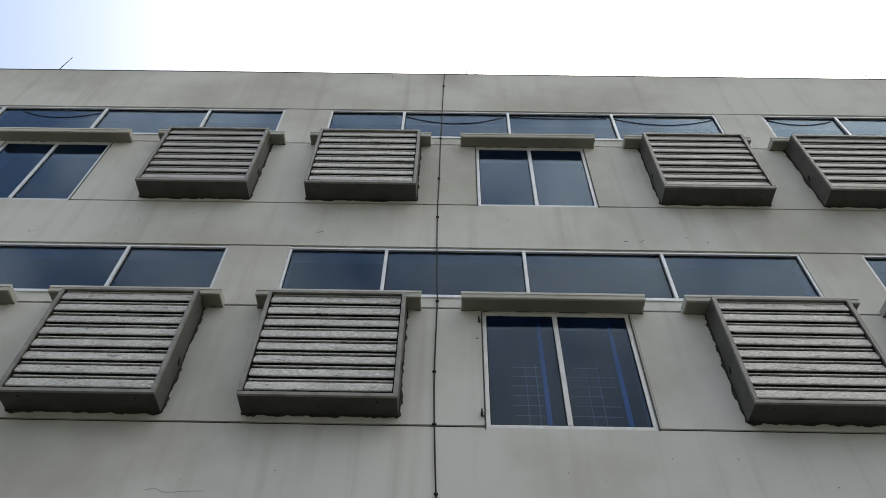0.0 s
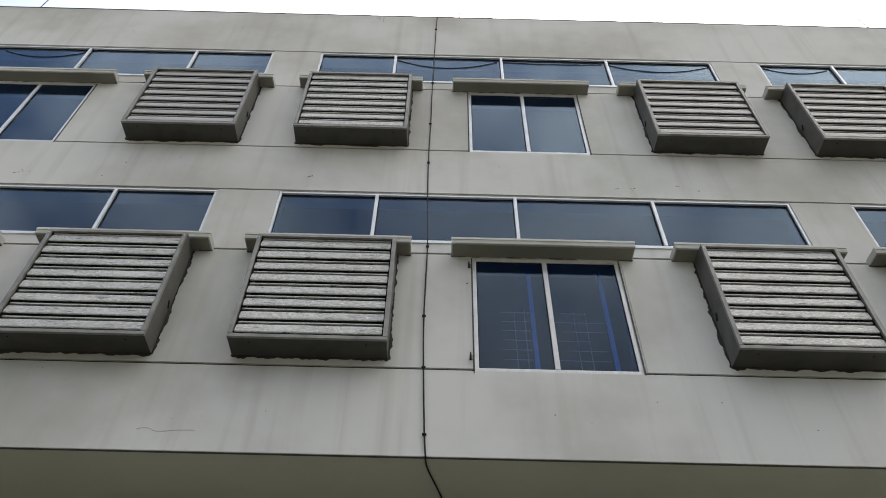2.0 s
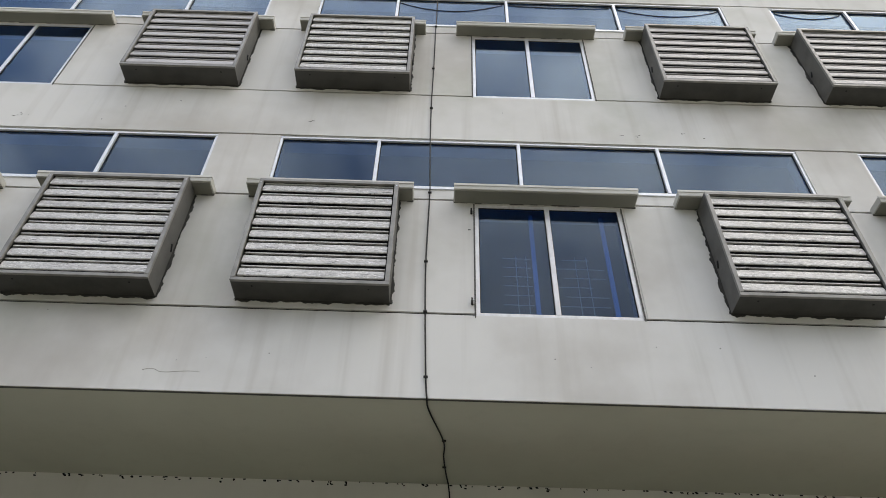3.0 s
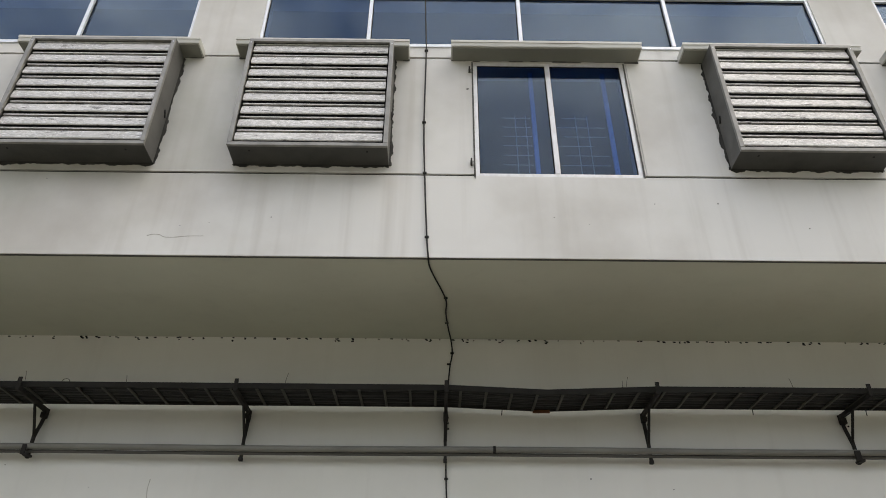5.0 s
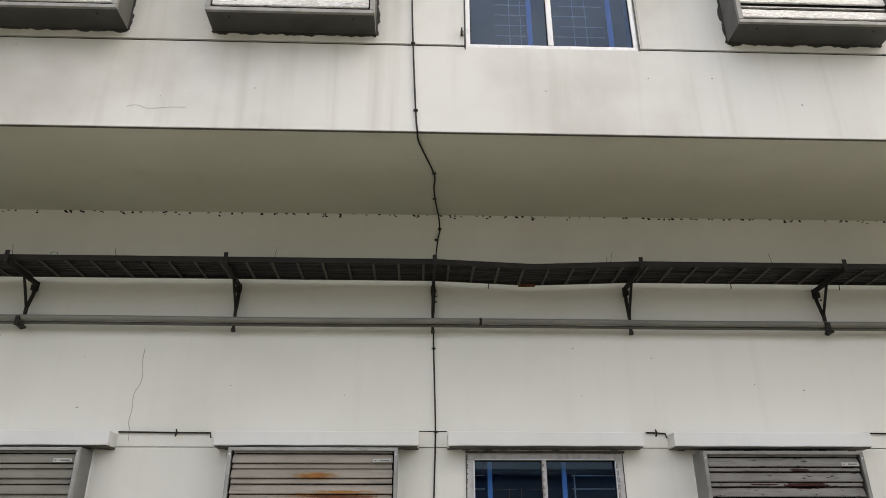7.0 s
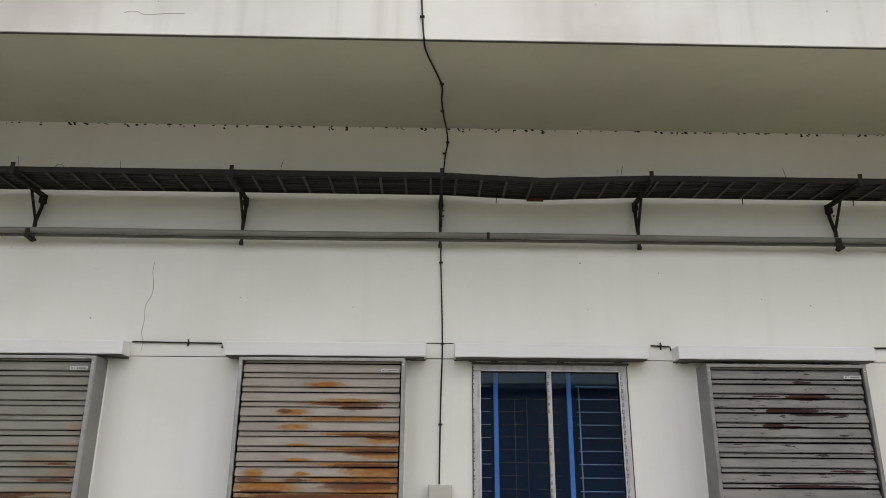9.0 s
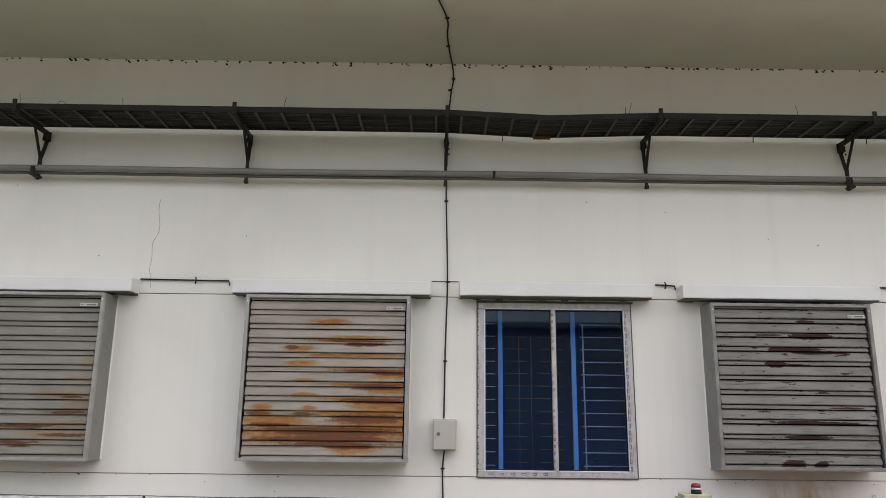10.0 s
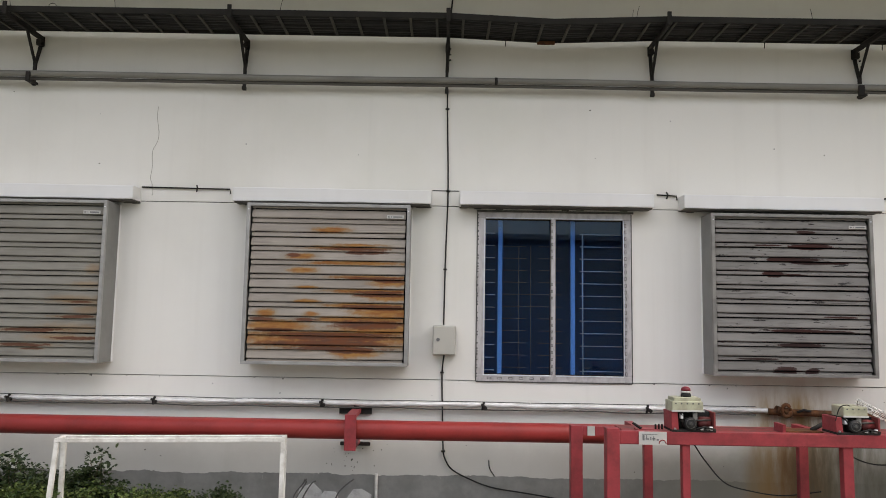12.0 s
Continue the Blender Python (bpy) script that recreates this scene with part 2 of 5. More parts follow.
def slat_metal(name, kind):
    """Aluminium louvre blades; kind chooses the wear: flaked, clean, rust, scar or light."""
    m, nt, out = nodes_of(name)
    low_row = kind in ("rust", "light", "scar")
    brush = noise_of(nt, (2, 30, 60), 3.0, 4)
    tone = ramp_of(nt, noise_of(nt, (1.2, 1, 3), 2.2, 4), 0.3, 0.75)
    base = {"flaked": ((0.71, 0.69, 0.655), (0.54, 0.52, 0.495)), "clean": ((0.51, 0.486, 0.472), (0.37, 0.352, 0.34)), "scar": ((0.225, 0.214, 0.196), (0.150, 0.142, 0.129)),
            "rust": ((0.345, 0.306, 0.262), (0.250, 0.219, 0.186)), "light": ((0.228, 0.216, 0.182), (0.165, 0.155, 0.129))}[kind]
    color = mix_of(nt, tone, base[0], base[1])
    color = mix_of(nt, math_of(nt, "MULTIPLY", brush, 0.25), color, (0.12, 0.12, 0.12))
    if kind == "flaked":
        where = ramp_of(nt, noise_of(nt, (0.8, 1, 2.0), 2.6, 4), 0.26, 0.50)
        fl = ramp_of(nt, noise_of(nt, (0.6, 1, 1.7), 34, 8, 0.82), 0.47, 0.52)
        color = mix_of(nt, math_of(nt, "MULTIPLY", math_of(nt, "MULTIPLY", fl, where), 0.55), color, (0.27, 0.255, 0.235))
        scab = ramp_of(nt, noise_of(nt, (0.5, 1, 3.0), 7, 10, 0.82, (8, 2, 3)), 0.565, 0.59)
        color = mix_of(nt, math_of(nt, "MULTIPLY", scab, 0.8), color, (0.075, 0.07, 0.064))
        hi = ramp_of(nt, noise_of(nt, (0.5, 1, 1.6), 46, 7, 0.80, (5, 5, 5)), 0.56, 0.61)
        color = mix_of(nt, math_of(nt, "MULTIPLY", math_of(nt, "MULTIPLY", hi, where), 0.70), color, (0.88, 0.87, 0.85))
    elif kind == "clean":
        sp = ramp_of(nt, noise_of(nt, (0.7, 1, 3.0), 11, 7, 0.7, (2, 2, 2)), 0.60, 0.66)
        color = mix_of(nt, math_of(nt, "MULTIPLY", sp, 0.7), color, (0.17, 0.155, 0.15))
        pale = ramp_of(nt, noise_of(nt, (0.6, 1, 2.0), 18, 6, 0.7, (5, 1, 7)), 0.60, 0.68)
        color = mix_of(nt, math_of(nt, "MULTIPLY", pale, 0.6), color, (0.70, 0.68, 0.66))
    else:
        geo = nt.nodes.new("ShaderNodeNewGeometry")
        pos = geo.outputs["Position"]
        coarse = math_of(nt, "MULTIPLY", math_of(nt, "SUBTRACT", noise_of(nt, (1.3, 1, 4.5), 8.0, 8, 0.72, (4, 0, 1)), 0.5), 2.1)
        coarse = math_of(nt, "ADD", coarse, math_of(nt, "MULTIPLY", math_of(nt, "SUBTRACT", noise_of(nt, (1, 1, 0.35), 45, 5, 0.7, (6, 2, 1)), 0.5), 0.7))
        # dirt lying along the blades
        dirt = ramp_of(nt, noise_of(nt, (0.5, 1, 9), 6, 6, 0.6, (1, 6, 2)), 0.5, 0.75)
        color = mix_of(nt, math_of(nt, "MULTIPLY", dirt, 0.4), color, (0.09, 0.085, 0.075))
        if kind == "rust":
            f = patch_of(nt, pos, OCHRE, coarse)
            g = patch_of(nt, pos, DEEP, math_of(nt, "MULTIPLY", coarse, 0.9))
            tint = ramp_of(nt, noise_of(nt, (1, 1, 5), 9, 6, 0.65, (9, 1, 4)), 0.36, 0.64)
            color = mix_of(nt, math_of(nt, "MULTIPLY", ramp_of(nt, f, -0.9, 0.2), 0.6), color, (0.215, 0.150, 0.075))
            color = mix_of(nt, math_of(nt, "MULTIPLY", ramp_of(nt, f, -0.5, 0.45), 0.92), color, mix_of(nt, tint, (0.275, 0.135, 0.036), (0.215, 0.075, 0.016)))
            color = mix_of(nt, math_of(nt, "MULTIPLY", ramp_of(nt, g, -0.35, 0.22), 0.92), color, mix_of(nt, tint, (0.078, 0.036, 0.027), (0.120, 0.040, 0.018)))
        elif kind == "light":
            tn = patch_of(nt, pos, TINT, coarse)
            color = mix_of(nt, math_of(nt, "MULTIPLY", ramp_of(nt, tn, -0.9, 0.6), 0.45), color, (0.215, 0.118, 0.042))
            f = patch_of(nt, pos, STREAK, coarse)
            color = mix_of(nt, math_of(nt, "MULTIPLY", ramp_of(nt, f, -0.5, 0.2), 0.4), color, (0.20, 0.12, 0.05))
            color = mix_of(nt, math_of(nt, "MULTIPLY", ramp_of(nt, f, 0.12, 0.25), 0.9), color, (0.085, 0.032, 0.018))
        else:
            f = patch_of(nt, pos, SCAR, math_of(nt, "MULTIPLY", coarse, 0.8))
            color = mix_of(nt, ramp_of(nt, f, 0.06, 0.16), color, mix_of(nt, tone, (0.046, 0.017, 0.014), (0.022, 0.013, 0.012)))
            edge = ramp_of(nt, noise_of(nt, (0.6, 1, 14), 4.0, 7, 0.68, (7.7, 0, 2.3)), 0.55, 0.66)
            color = mix_of(nt, math_of(nt, "MULTIPLY", edge, 0.6), color, (0.045, 0.042, 0.038))
            chip = ramp_of(nt, noise_of(nt, (1.0, 1, 6.5), 4.5, 8, 0.72, (3.3, 0, 9.1)), 0.60, 0.61)
            color = mix_of(nt, chip, color, (0.022, 0.02, 0.019))
    finish(nt, out, color, 0.7 if low_row else 0.5, 0.0 if low_row else 0.15, brush, 0.08, 0.002, 0.12 if low_row else 0.3)
    return m


def glass_of(name, tint, f0=0.04, sheen=(0.85, 0.93, 1.0), rough=0.01):
    m, nt, out = nodes_of(name)
    tr = nt.nodes.new("ShaderNodeBsdfTransparent")
    tr.inputs["Color"].default_value = (*tint, 1)
    gl = nt.nodes.new("ShaderNodeBsdfGlossy")
    gl.inputs["Roughness"].default_value = rough
    gl.inputs["Color"].default_value = (*sheen, 1)
    lw = nt.nodes.new("ShaderNodeLayerWeight")
    lw.inputs["Blend"].default_value = 0.5
    fr = math_of(nt, "ADD", f0, math_of(nt, "MULTIPLY", math_of(nt, "POWER", lw.outputs["Facing"], 2.0), 0.31))
    mx = nt.nodes.new("ShaderNodeMixShader")
    nt.links.new(fr, mx.inputs["Fac"])
    nt.links.new(tr.outputs["BSDF"], mx.inputs[1])
    nt.links.new(gl.outputs["BSDF"], mx.inputs[2])
    nt.links.new(mx.outputs["Shader"], out.inputs["Surface"])
    return m


def leaf_mat(name, a, b):
    m, nt, out = nodes_of(name)
    geo = nt.nodes.new("ShaderNodeNewGeometry")
    color = mix_of(nt, geo.outputs["Random Per Island"], a, b)
    finish(nt, out, color, 0.55)
    return m


M_UPPER = wall_paint("weathered_paint", (0.700, 0.686, 0.657), (0.43, 0.400, 0.358), (0.45, 0.46, 0.385), wear=1.35)
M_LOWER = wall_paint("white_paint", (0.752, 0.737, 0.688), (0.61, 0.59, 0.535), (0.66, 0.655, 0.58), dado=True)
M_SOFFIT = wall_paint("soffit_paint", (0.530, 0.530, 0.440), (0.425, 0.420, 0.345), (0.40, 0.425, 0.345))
M_CANOPY_UP = wall_paint("canopy_paint", (0.54, 0.53, 0.49), (0.32, 0.31, 0.275), (0.38, 0.38, 0.32))
# canopy undersides: shade put into two darker paints, deeper for the ground floor
M_UNDER = wall_paint("shaded_underside", (0.24, 0.235, 0.202), (0.145, 0.142, 0.118), (0.19, 0.19, 0.13))
M_UNDER_LOW = wall_paint("deep_shaded_underside", (0.12, 0.112, 0.095), (0.06, 0.056, 0.048), (0.08, 0.08, 0.06))
M_CANOPY_LOW = wall_paint("canopy_white", (0.74, 0.735, 0.72), (0.58, 0.57, 0.54), (0.66, 0.65, 0.60))
M_CONCRETE = surface("concrete", (0.34, 0.335, 0.32), (0.22, 0.215, 0.20), 0.85)
M_INNER = surface("inner_wall", (0.25, 0.27, 0.30), (0.18, 0.195, 0.22), 0.8)
M_ALU = surface("aluminium", (0.74, 0.755, 0.78), (0.52, 0.53, 0.55), 0.42, 0.35, 9, 160, 0.45, 0.05)
M_ALU_OLD = surface("old_aluminium", (0.78, 0.775, 0.775), (0.50, 0.47, 0.46), 0.45, 0.2, 26, 160, 0.38, 0.1, (1, 1, 0.5))
M_ALU_WORN = surface("worn_aluminium", (0.56, 0.54, 0.535), (0.30, 0.28, 0.27), 0.5, 0.2, 30, 160, 0.55, 0.15, (1, 1, 0.4))
# one sheet metal in three greys, its shading by face put into the paint
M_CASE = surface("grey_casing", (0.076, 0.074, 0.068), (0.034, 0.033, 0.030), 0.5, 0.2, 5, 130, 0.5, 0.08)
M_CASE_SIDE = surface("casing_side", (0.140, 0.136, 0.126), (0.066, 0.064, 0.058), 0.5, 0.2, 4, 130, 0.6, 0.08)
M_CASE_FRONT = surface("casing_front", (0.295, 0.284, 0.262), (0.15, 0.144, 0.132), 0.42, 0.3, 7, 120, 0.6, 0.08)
M_ROOM = surface("room_paint", (0.050, 0.150, 0.32), (0.032, 0.10, 0.21), 0.7, 0, 1.5, 60, 0.5, 0.05)
M_FRONT_LOW = surface("dull_front", (0.36, 0.355, 0.34), (0.20, 0.196, 0.186), 0.42, 0.25, 8, 130, 0.55, 0.08)
M_CASE_LOW = surface("casing_metal", (0.24, 0.236, 0.226), (0.16, 0.156, 0.15), 0.45, 0.25, 5, 130, 0.5, 0.08)
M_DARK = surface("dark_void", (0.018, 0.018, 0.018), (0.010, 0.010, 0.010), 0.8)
M_CRACK = surface("crack_edge", (0.48, 0.455, 0.40), (0.33, 0.305, 0.265), 0.9, 0, 12, 80, 0.6, 0.2)
M_JOINT = surface("joint_dirt", (0.045, 0.043, 0.038), (0.020, 0.020, 0.018), 0.85, 0, 7, 60, 0.7, 0.3)
M_SEAL = surface("sealant", (0.12, 0.115, 0.105), (0.05, 0.05, 0.045), 0.8, 0, 20, 90, 0.6, 0.4)
M_STEEL = surface("dark_steel", (0.028, 0.025, 0.022), (0.012, 0.011, 0.010), 0.8, 0.05, 12, 120, 0.6, 0.2)
M_TRAY = surface("tray_steel", (0.026, 0.024, 0.021), (0.014, 0.013, 0.011), 0.8, 0.05, 8, 120, 0.6, 0.15)
M_RUNG = surface("rung_steel", (0.075, 0.073, 0.062), (0.035, 0.034, 0.029), 0.7, 0.1, 8, 120, 0.5, 0.15)
M_BLACK = surface("black_cable", (0.012, 0.012, 0.012), (0.028, 0.027, 0.024), 0.6, 0, 12, 100, 0.5, 0.1)
M_PVC = surface("grey_pipe", (0.225, 0.218, 0.19), (0.12, 0.115, 0.10), 0.36, 0, 6, 90, 0.5, 0.08, (0.3, 1, 1))
M_CONDUIT = surface("dark_conduit", (0.105, 0.100, 0.088), (0.060, 0.057, 0.050), 0.5, 0, 6, 90, 0.5, 0.08, (0.3, 1, 1))
M_RED = surface("red_paint", (0.31, 0.034, 0.030), (0.175, 0.024, 0.020), 0.42, 0, 5, 80, 0.5, 0.1)
M_RED_WORN = surface("worn_red_paint", (0.33, 0.045, 0.052), (0.14, 0.028, 0.028), 0.5, 0, 9, 70, 0.6, 0.2)
M_DECK = surface("worn_deck", (0.24, 0.035, 0.035), (0.085, 0.045, 0.04), 0.6, 0, 12, 60, 0.75, 0.3)
M_FOIL = surface("foil_wrap", (0.82, 0.81, 0.78), (0.36, 0.35, 0.33), 0.36, 0.18, 16, 45, 0.5, 0.9, (0.45, 1, 1.6))
M_RUST = surface("rusted_pipe", (0.17, 0.07, 0.026), (0.045, 0.021, 0.012), 0.7, 0.2, 14, 90, 0.7, 0.4)
M_BEIGE = surface("beige_plastic", (0.43, 0.43, 0.30), (0.22, 0.21, 0.15), 0.5, 0, 16, 90, 0.6, 0.15)
M_BOX = surface("box_enamel", (0.45, 0.435, 0.385), (0.35, 0.335, 0.295), 0.45, 0, 5, 90, 0.4, 0.06)
M_WHITE_STEEL = surface("white_steel", (0.74, 0.73, 0.69), (0.36, 0.34, 0.30), 0.5, 0, 11, 80, 0.6, 0.2)
M_BLUE = surface("blue_paint", (0.31, 0.55, 0.80), (0.22, 0.43, 0.68), 0.4, 0, 6, 90, 0.5, 0.05)
M_ROD = surface("grille_rod", (0.74, 0.74, 0.74), (0.60, 0.60, 0.60), 0.4, 0.2)
M_LABEL = surface("paper_label", (0.50, 0.49, 0.46), (0.34, 0.33, 0.30), 0.6)
M_INK = surface("ink", (0.12, 0.12, 0.12), (0.2, 0.2, 0.2), 0.6)
M_BEACON = surface("beacon_lens", (0.16, 0.018, 0.025), (0.09, 0.012, 0.016), 0.3, 0, 20, 90, 0.4, 0.02)
M_GLASS = glass_of("tinted_glass", (0.35, 0.50, 0.72), 0.019, (0.80, 0.93, 0.97), 0.012)
M_GLASS_LOW = glass_of("blue_glass", (0.62, 0.76, 0.92), 0.055)
M_LEAF = leaf_mat("leaf", (0.010, 0.022, 0.007), (0.048, 0.070, 0.021))
M_LEAF_FRESH = leaf_mat("fresh_leaf", (0.030, 0.062, 0.012), (0.120, 0.150, 0.042))
M_STEM = surface("stem", (0.10, 0.085, 0.05), (0.06, 0.05, 0.03), 0.8)
M_GROUND = surface("grey_earth", (0.170, 0.168, 0.146), (0.11, 0.112, 0.088), 0.9, 0, 1.2, 40, 0.6, 0.6)
M_CEMENT = surface("broken_cement", (0.42, 0.42, 0.40), (0.24, 0.24, 0.23), 0.9, 0, 14, 80, 0.6, 0.5)
M_FAR = surface("far_wall", (0.055, 0.065, 0.075), (0.035, 0.045, 0.05), 0.9, 0, 0.6, 12, 0.6, 0.2)
M_SLAT = {k: slat_metal("slat_" + k, k) for k in ("flaked", "clean", "rust", "scar", "light")}


# ---------------------------------------------------------------- building blocks
def box(bm, x0, x1, y0, y1, z0, z1, bevel=0.0):
    v = [bm.verts.new((x, y, z)) for x in (x0, x1) for y in (y0, y1) for z in (z0, z1)]
    made = []
    for q in ((0, 1, 3, 2), (4, 6, 7, 5), (0, 4, 5, 1), (2, 3, 7, 6), (0, 2, 6, 4), (1, 5, 7, 3)):
        made.append(bm.faces.new([v[i] for i in q]))
    if bevel:
        edges = list({e for f in made for e in f.edges})
        bmesh.ops.bevel(bm, geom=edges, offset=bevel, segments=2, affect="EDGES", profile=0.6)
    return v


def boxes(*list_of, bevel=0.0):
    bm = bmesh.new()
    for b in list_of:
        box(bm, *b, bevel=bevel)
    return bm


def tube(bm, pts, r, sides=10, cap=True):
    """A round bar along points."""
    pts = [Vector(p) for p in pts]
    rings = []
    for i, p in enumerate(pts):
        d = (pts[min(i + 1, len(pts) - 1)] - pts[max(i - 1, 0)]).normalized()
        ref = Vector((0, 0, 1)) if abs(d.z) < 0.9 else Vector((0, 1, 0))
        a = d.cross(ref).normalized()
        b = d.cross(a).normalized()
        rr = r[i] if isinstance(r, (list, tuple)) else r
        rings.append([bm.verts.new(p + rr * (math.cos(k * 2 * math.pi / sides) * a + math.sin(k * 2 * math.pi / sides) * b)) for k in range(sides)])
    for r0, r1 in zip(rings, rings[1:]):
        for k in range(sides):
            f = bm.faces.new((r0[k], r0[(k + 1) % sides], r1[(k + 1) % sides], r1[k]))
            f.smooth = True
    if cap:
        bm.faces.new(rings[0])
        bm.faces.new(rings[-1][::-1])
    return bm


def curve_pts(pts, per=8):
    """Points on a smooth line through pts."""
    p = [Vector(q) for q in pts]
    p = [2 * p[0] - p[1]] + p + [2 * p[-1] - p[-2]]
    res = []
    for i in range(1, len(p) - 2):
        for k in range(per):
            t = k / per
            res.append(0.5 * (2 * p[i] + (p[i + 1] - p[i - 1]) * t + (2 * p[i - 1] - 5 * p[i] + 4 * p[i + 1] - p[i + 2]) * t * t
                              + (3 * p[i] - p[i - 1] - 3 * p[i + 1] + p[i + 2]) * t ** 3))
    res.append(p[-2])
    return res


def mesh_of(name, bm, material):
    bmesh.ops.recalc_face_normals(bm, faces=bm.faces)
    me = bpy.data.meshes.new(name)
    bm.to_mesh(me)
    bm.free()
    me.materials.append(material)
    return me


def part(name, bm, material, parent, label=""):
    ob = new(name, bm if isinstance(bm, bpy.types.Mesh) else mesh_of(name, bm, material))
    ob.parent = parent
    return tagged(ob, label)


def thing(name, place, label, category, group="", kind=""):
    ob = new(name)
    ob.empty_display_size = 0.1
    ob.location = place
    return tagged(ob, label, category, group, kind)


def solid(name, bm, material, label, category, group="", kind=""):
    return tagged(new(name, mesh_of(name, bm, material)), label, category, group, kind)


def wall_mesh(x0, x1, z0, z1, y0, y1, holes, grooves, depth=0.02, half=0.007):
    """A wall with openings through it and recessed horizontal joints. y0 is the outer face."""
    xs = sorted({x0, x1, *[h[0] for h in holes], *[h[1] for h in holes]})
    zs = sorted({z0, z1, *[h[2] for h in holes], *[h[3] for h in holes], *[g - half for g in grooves], *[g + half for g in grooves]})
    nx, nz = len(xs) - 1, len(zs) - 1
    front = {}
    for i in range(nx):
        for j in range(nz):
            cx, cz = (xs[i] + xs[i + 1]) / 2, (zs[j] + zs[j + 1]) / 2
            if any(h[0] < cx < h[1] and h[2] < cz < h[3] for h in holes):
                front[i, j] = None
            elif any(abs(cz - g) < half for g in grooves):
                front[i, j] = y0 + depth
            else:
                front[i, j] = y0
    bm = bmesh.new()

    def quad(a, b, c, d):
        bm.faces.new([bm.verts.new(p) for p in (a, b, c, d)])

    for (i, j), y in front.items():
        a, b, c, d = xs[i], xs[i + 1], zs[j], zs[j + 1]
        if y is not None:
            quad((a, y, c), (b, y, c), (b, y, d), (a, y, d))
            quad((a, y1, d), (b, y1, d), (b, y1, c), (a, y1, c))
        for di, dj, p, q in ((1, 0, (b, c), (b, d)), (0, 1, (a, d), (b, d))):
            o = front.get((i + di, j + dj), None)
            ya, yb = (y1 if y is None else y), (y1 if o is None else o)
            if abs(ya - yb) > 1e-6:
                quad((p[0], ya, p[1]), (q[0], ya, q[1]), (q[0], yb, q[1]), (p[0], yb, p[1]))
        if i == 0 and y is not None:
            quad((a, y, c), (a, y, d), (a, y1, d), (a, y1, c))
        if j == 0 and y is not None:
            quad((a, y, c), (b, y, c), (b, y1, c), (a, y1, c))
    bmesh.ops.remove_doubles(bm, verts=bm.verts, dist=1e-5)
    return bm


# ---------------------------------------------------------------- the place: ground, walls, slabs
YU, ZS = -1.335, 4.443          # outer face of the upper storeys, underside of the overhang
XW = 10.4                       # half length of the building
TOP = 11.73
WIN_X = [(0.405, 1.745), (-5.545, -4.195)]
UP_Z = [(5.213, 6.525), (8.262, 9.55)]
CLE_X = [(-7.47, -2.18), (-1.55, 3.67), (4.295, 9.52)]
CLE_Z = [(6.74, 7.475), (9.80, 10.53)]
LOW_WIN = (0.450, 1.664, 1.041, 2.37)
BOX_X = [(-3.41, -2.17), (-1.53, -0.29), (2.455, 3.68), (4.28, 5.50)]

gb = bmesh.new()
n = 40
vs = [[gb.verts.new((x * 15.0, y * 15.0, 0.015 * noise.noise((x * 3.1, y * 2.7, 0)))) for y in range(-n, n + 1)] for x in range(-n, n + 1)]
for i in range(2 * n):
    for j in range(2 * n):
        gb.faces.new((vs[i][j], vs[i + 1][j], vs[i + 1][j + 1], vs[i][j + 1]))
solid("ground", gb, M_GROUND, "bare grey earth with thin patches of grass", "ground", kind="structure")

holes_up = [(x0, x1, z0, z1) for x0, x1 in WIN_X for z0, z1 in UP_Z] + [(x0, x1, z0, z1) for x0, x1 in CLE_X for z0, z1 in CLE_Z]
solid("wall_upper", wall_mesh(-XW, XW, ZS, TOP, YU, YU + 0.22, holes_up, [5.225, 6.573, 7.487, 8.272, 9.61, 10.543], 0.02, 0.011),
      M_UPPER, "weathered grey-cream painted facade with thin dark joints", "wall", kind="structure")
low_holes = [LOW_WIN]
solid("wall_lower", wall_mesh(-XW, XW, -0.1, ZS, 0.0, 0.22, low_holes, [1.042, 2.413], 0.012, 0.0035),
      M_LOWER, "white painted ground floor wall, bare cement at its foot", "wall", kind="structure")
solid("coping", boxes((-XW, XW, YU - 0.006, YU + 0.226, TOP - 0.010, TOP + 0.004)), M_SEAL, "thin dark edge along the top of the parapet", "coping", kind="structure")
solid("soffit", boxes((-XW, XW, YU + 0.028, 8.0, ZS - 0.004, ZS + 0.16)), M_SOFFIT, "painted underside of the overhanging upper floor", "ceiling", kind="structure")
solid("drip_groove", boxes((-XW, XW, YU + 0.010, YU + 0.026, ZS - 0.004, ZS)), M_SEAL, "dark drip groove along the edge of the overhang", "groove", kind="structure")
solid("floor_slab", boxes((-XW, XW, YU + 0.22, 8.0, 7.62, 7.78)), M_INNER, "plain concrete slab between the storeys", "floor", kind="structure")
solid("roof_slab", boxes((-XW, XW, YU + 0.22, 8.0, 10.75, 10.95)), M_CONCRETE, "flat concrete roof behind the parapet", "roof", kind="structure")
solid("wall_back", boxes((-XW, XW, 8.0, 8.2, -0.1, TOP)), M_UPPER, "plain painted back wall", "wall", kind="structure")
solid("wall_west", boxes((-XW - 0.2, -XW, YU, 8.2, ZS, TOP), (-XW - 0.2, -XW, 0.0, 8.2, -0.1, ZS)), M_UPPER, "plain painted end wall", "wall", kind="structure")
solid("wall_east", boxes((XW, XW + 0.2, YU, 8.2, ZS, TOP), (XW, XW + 0.2, 0.0, 8.2, -0.1, ZS)), M_UPPER, "plain painted end wall", "wall", kind="structure")
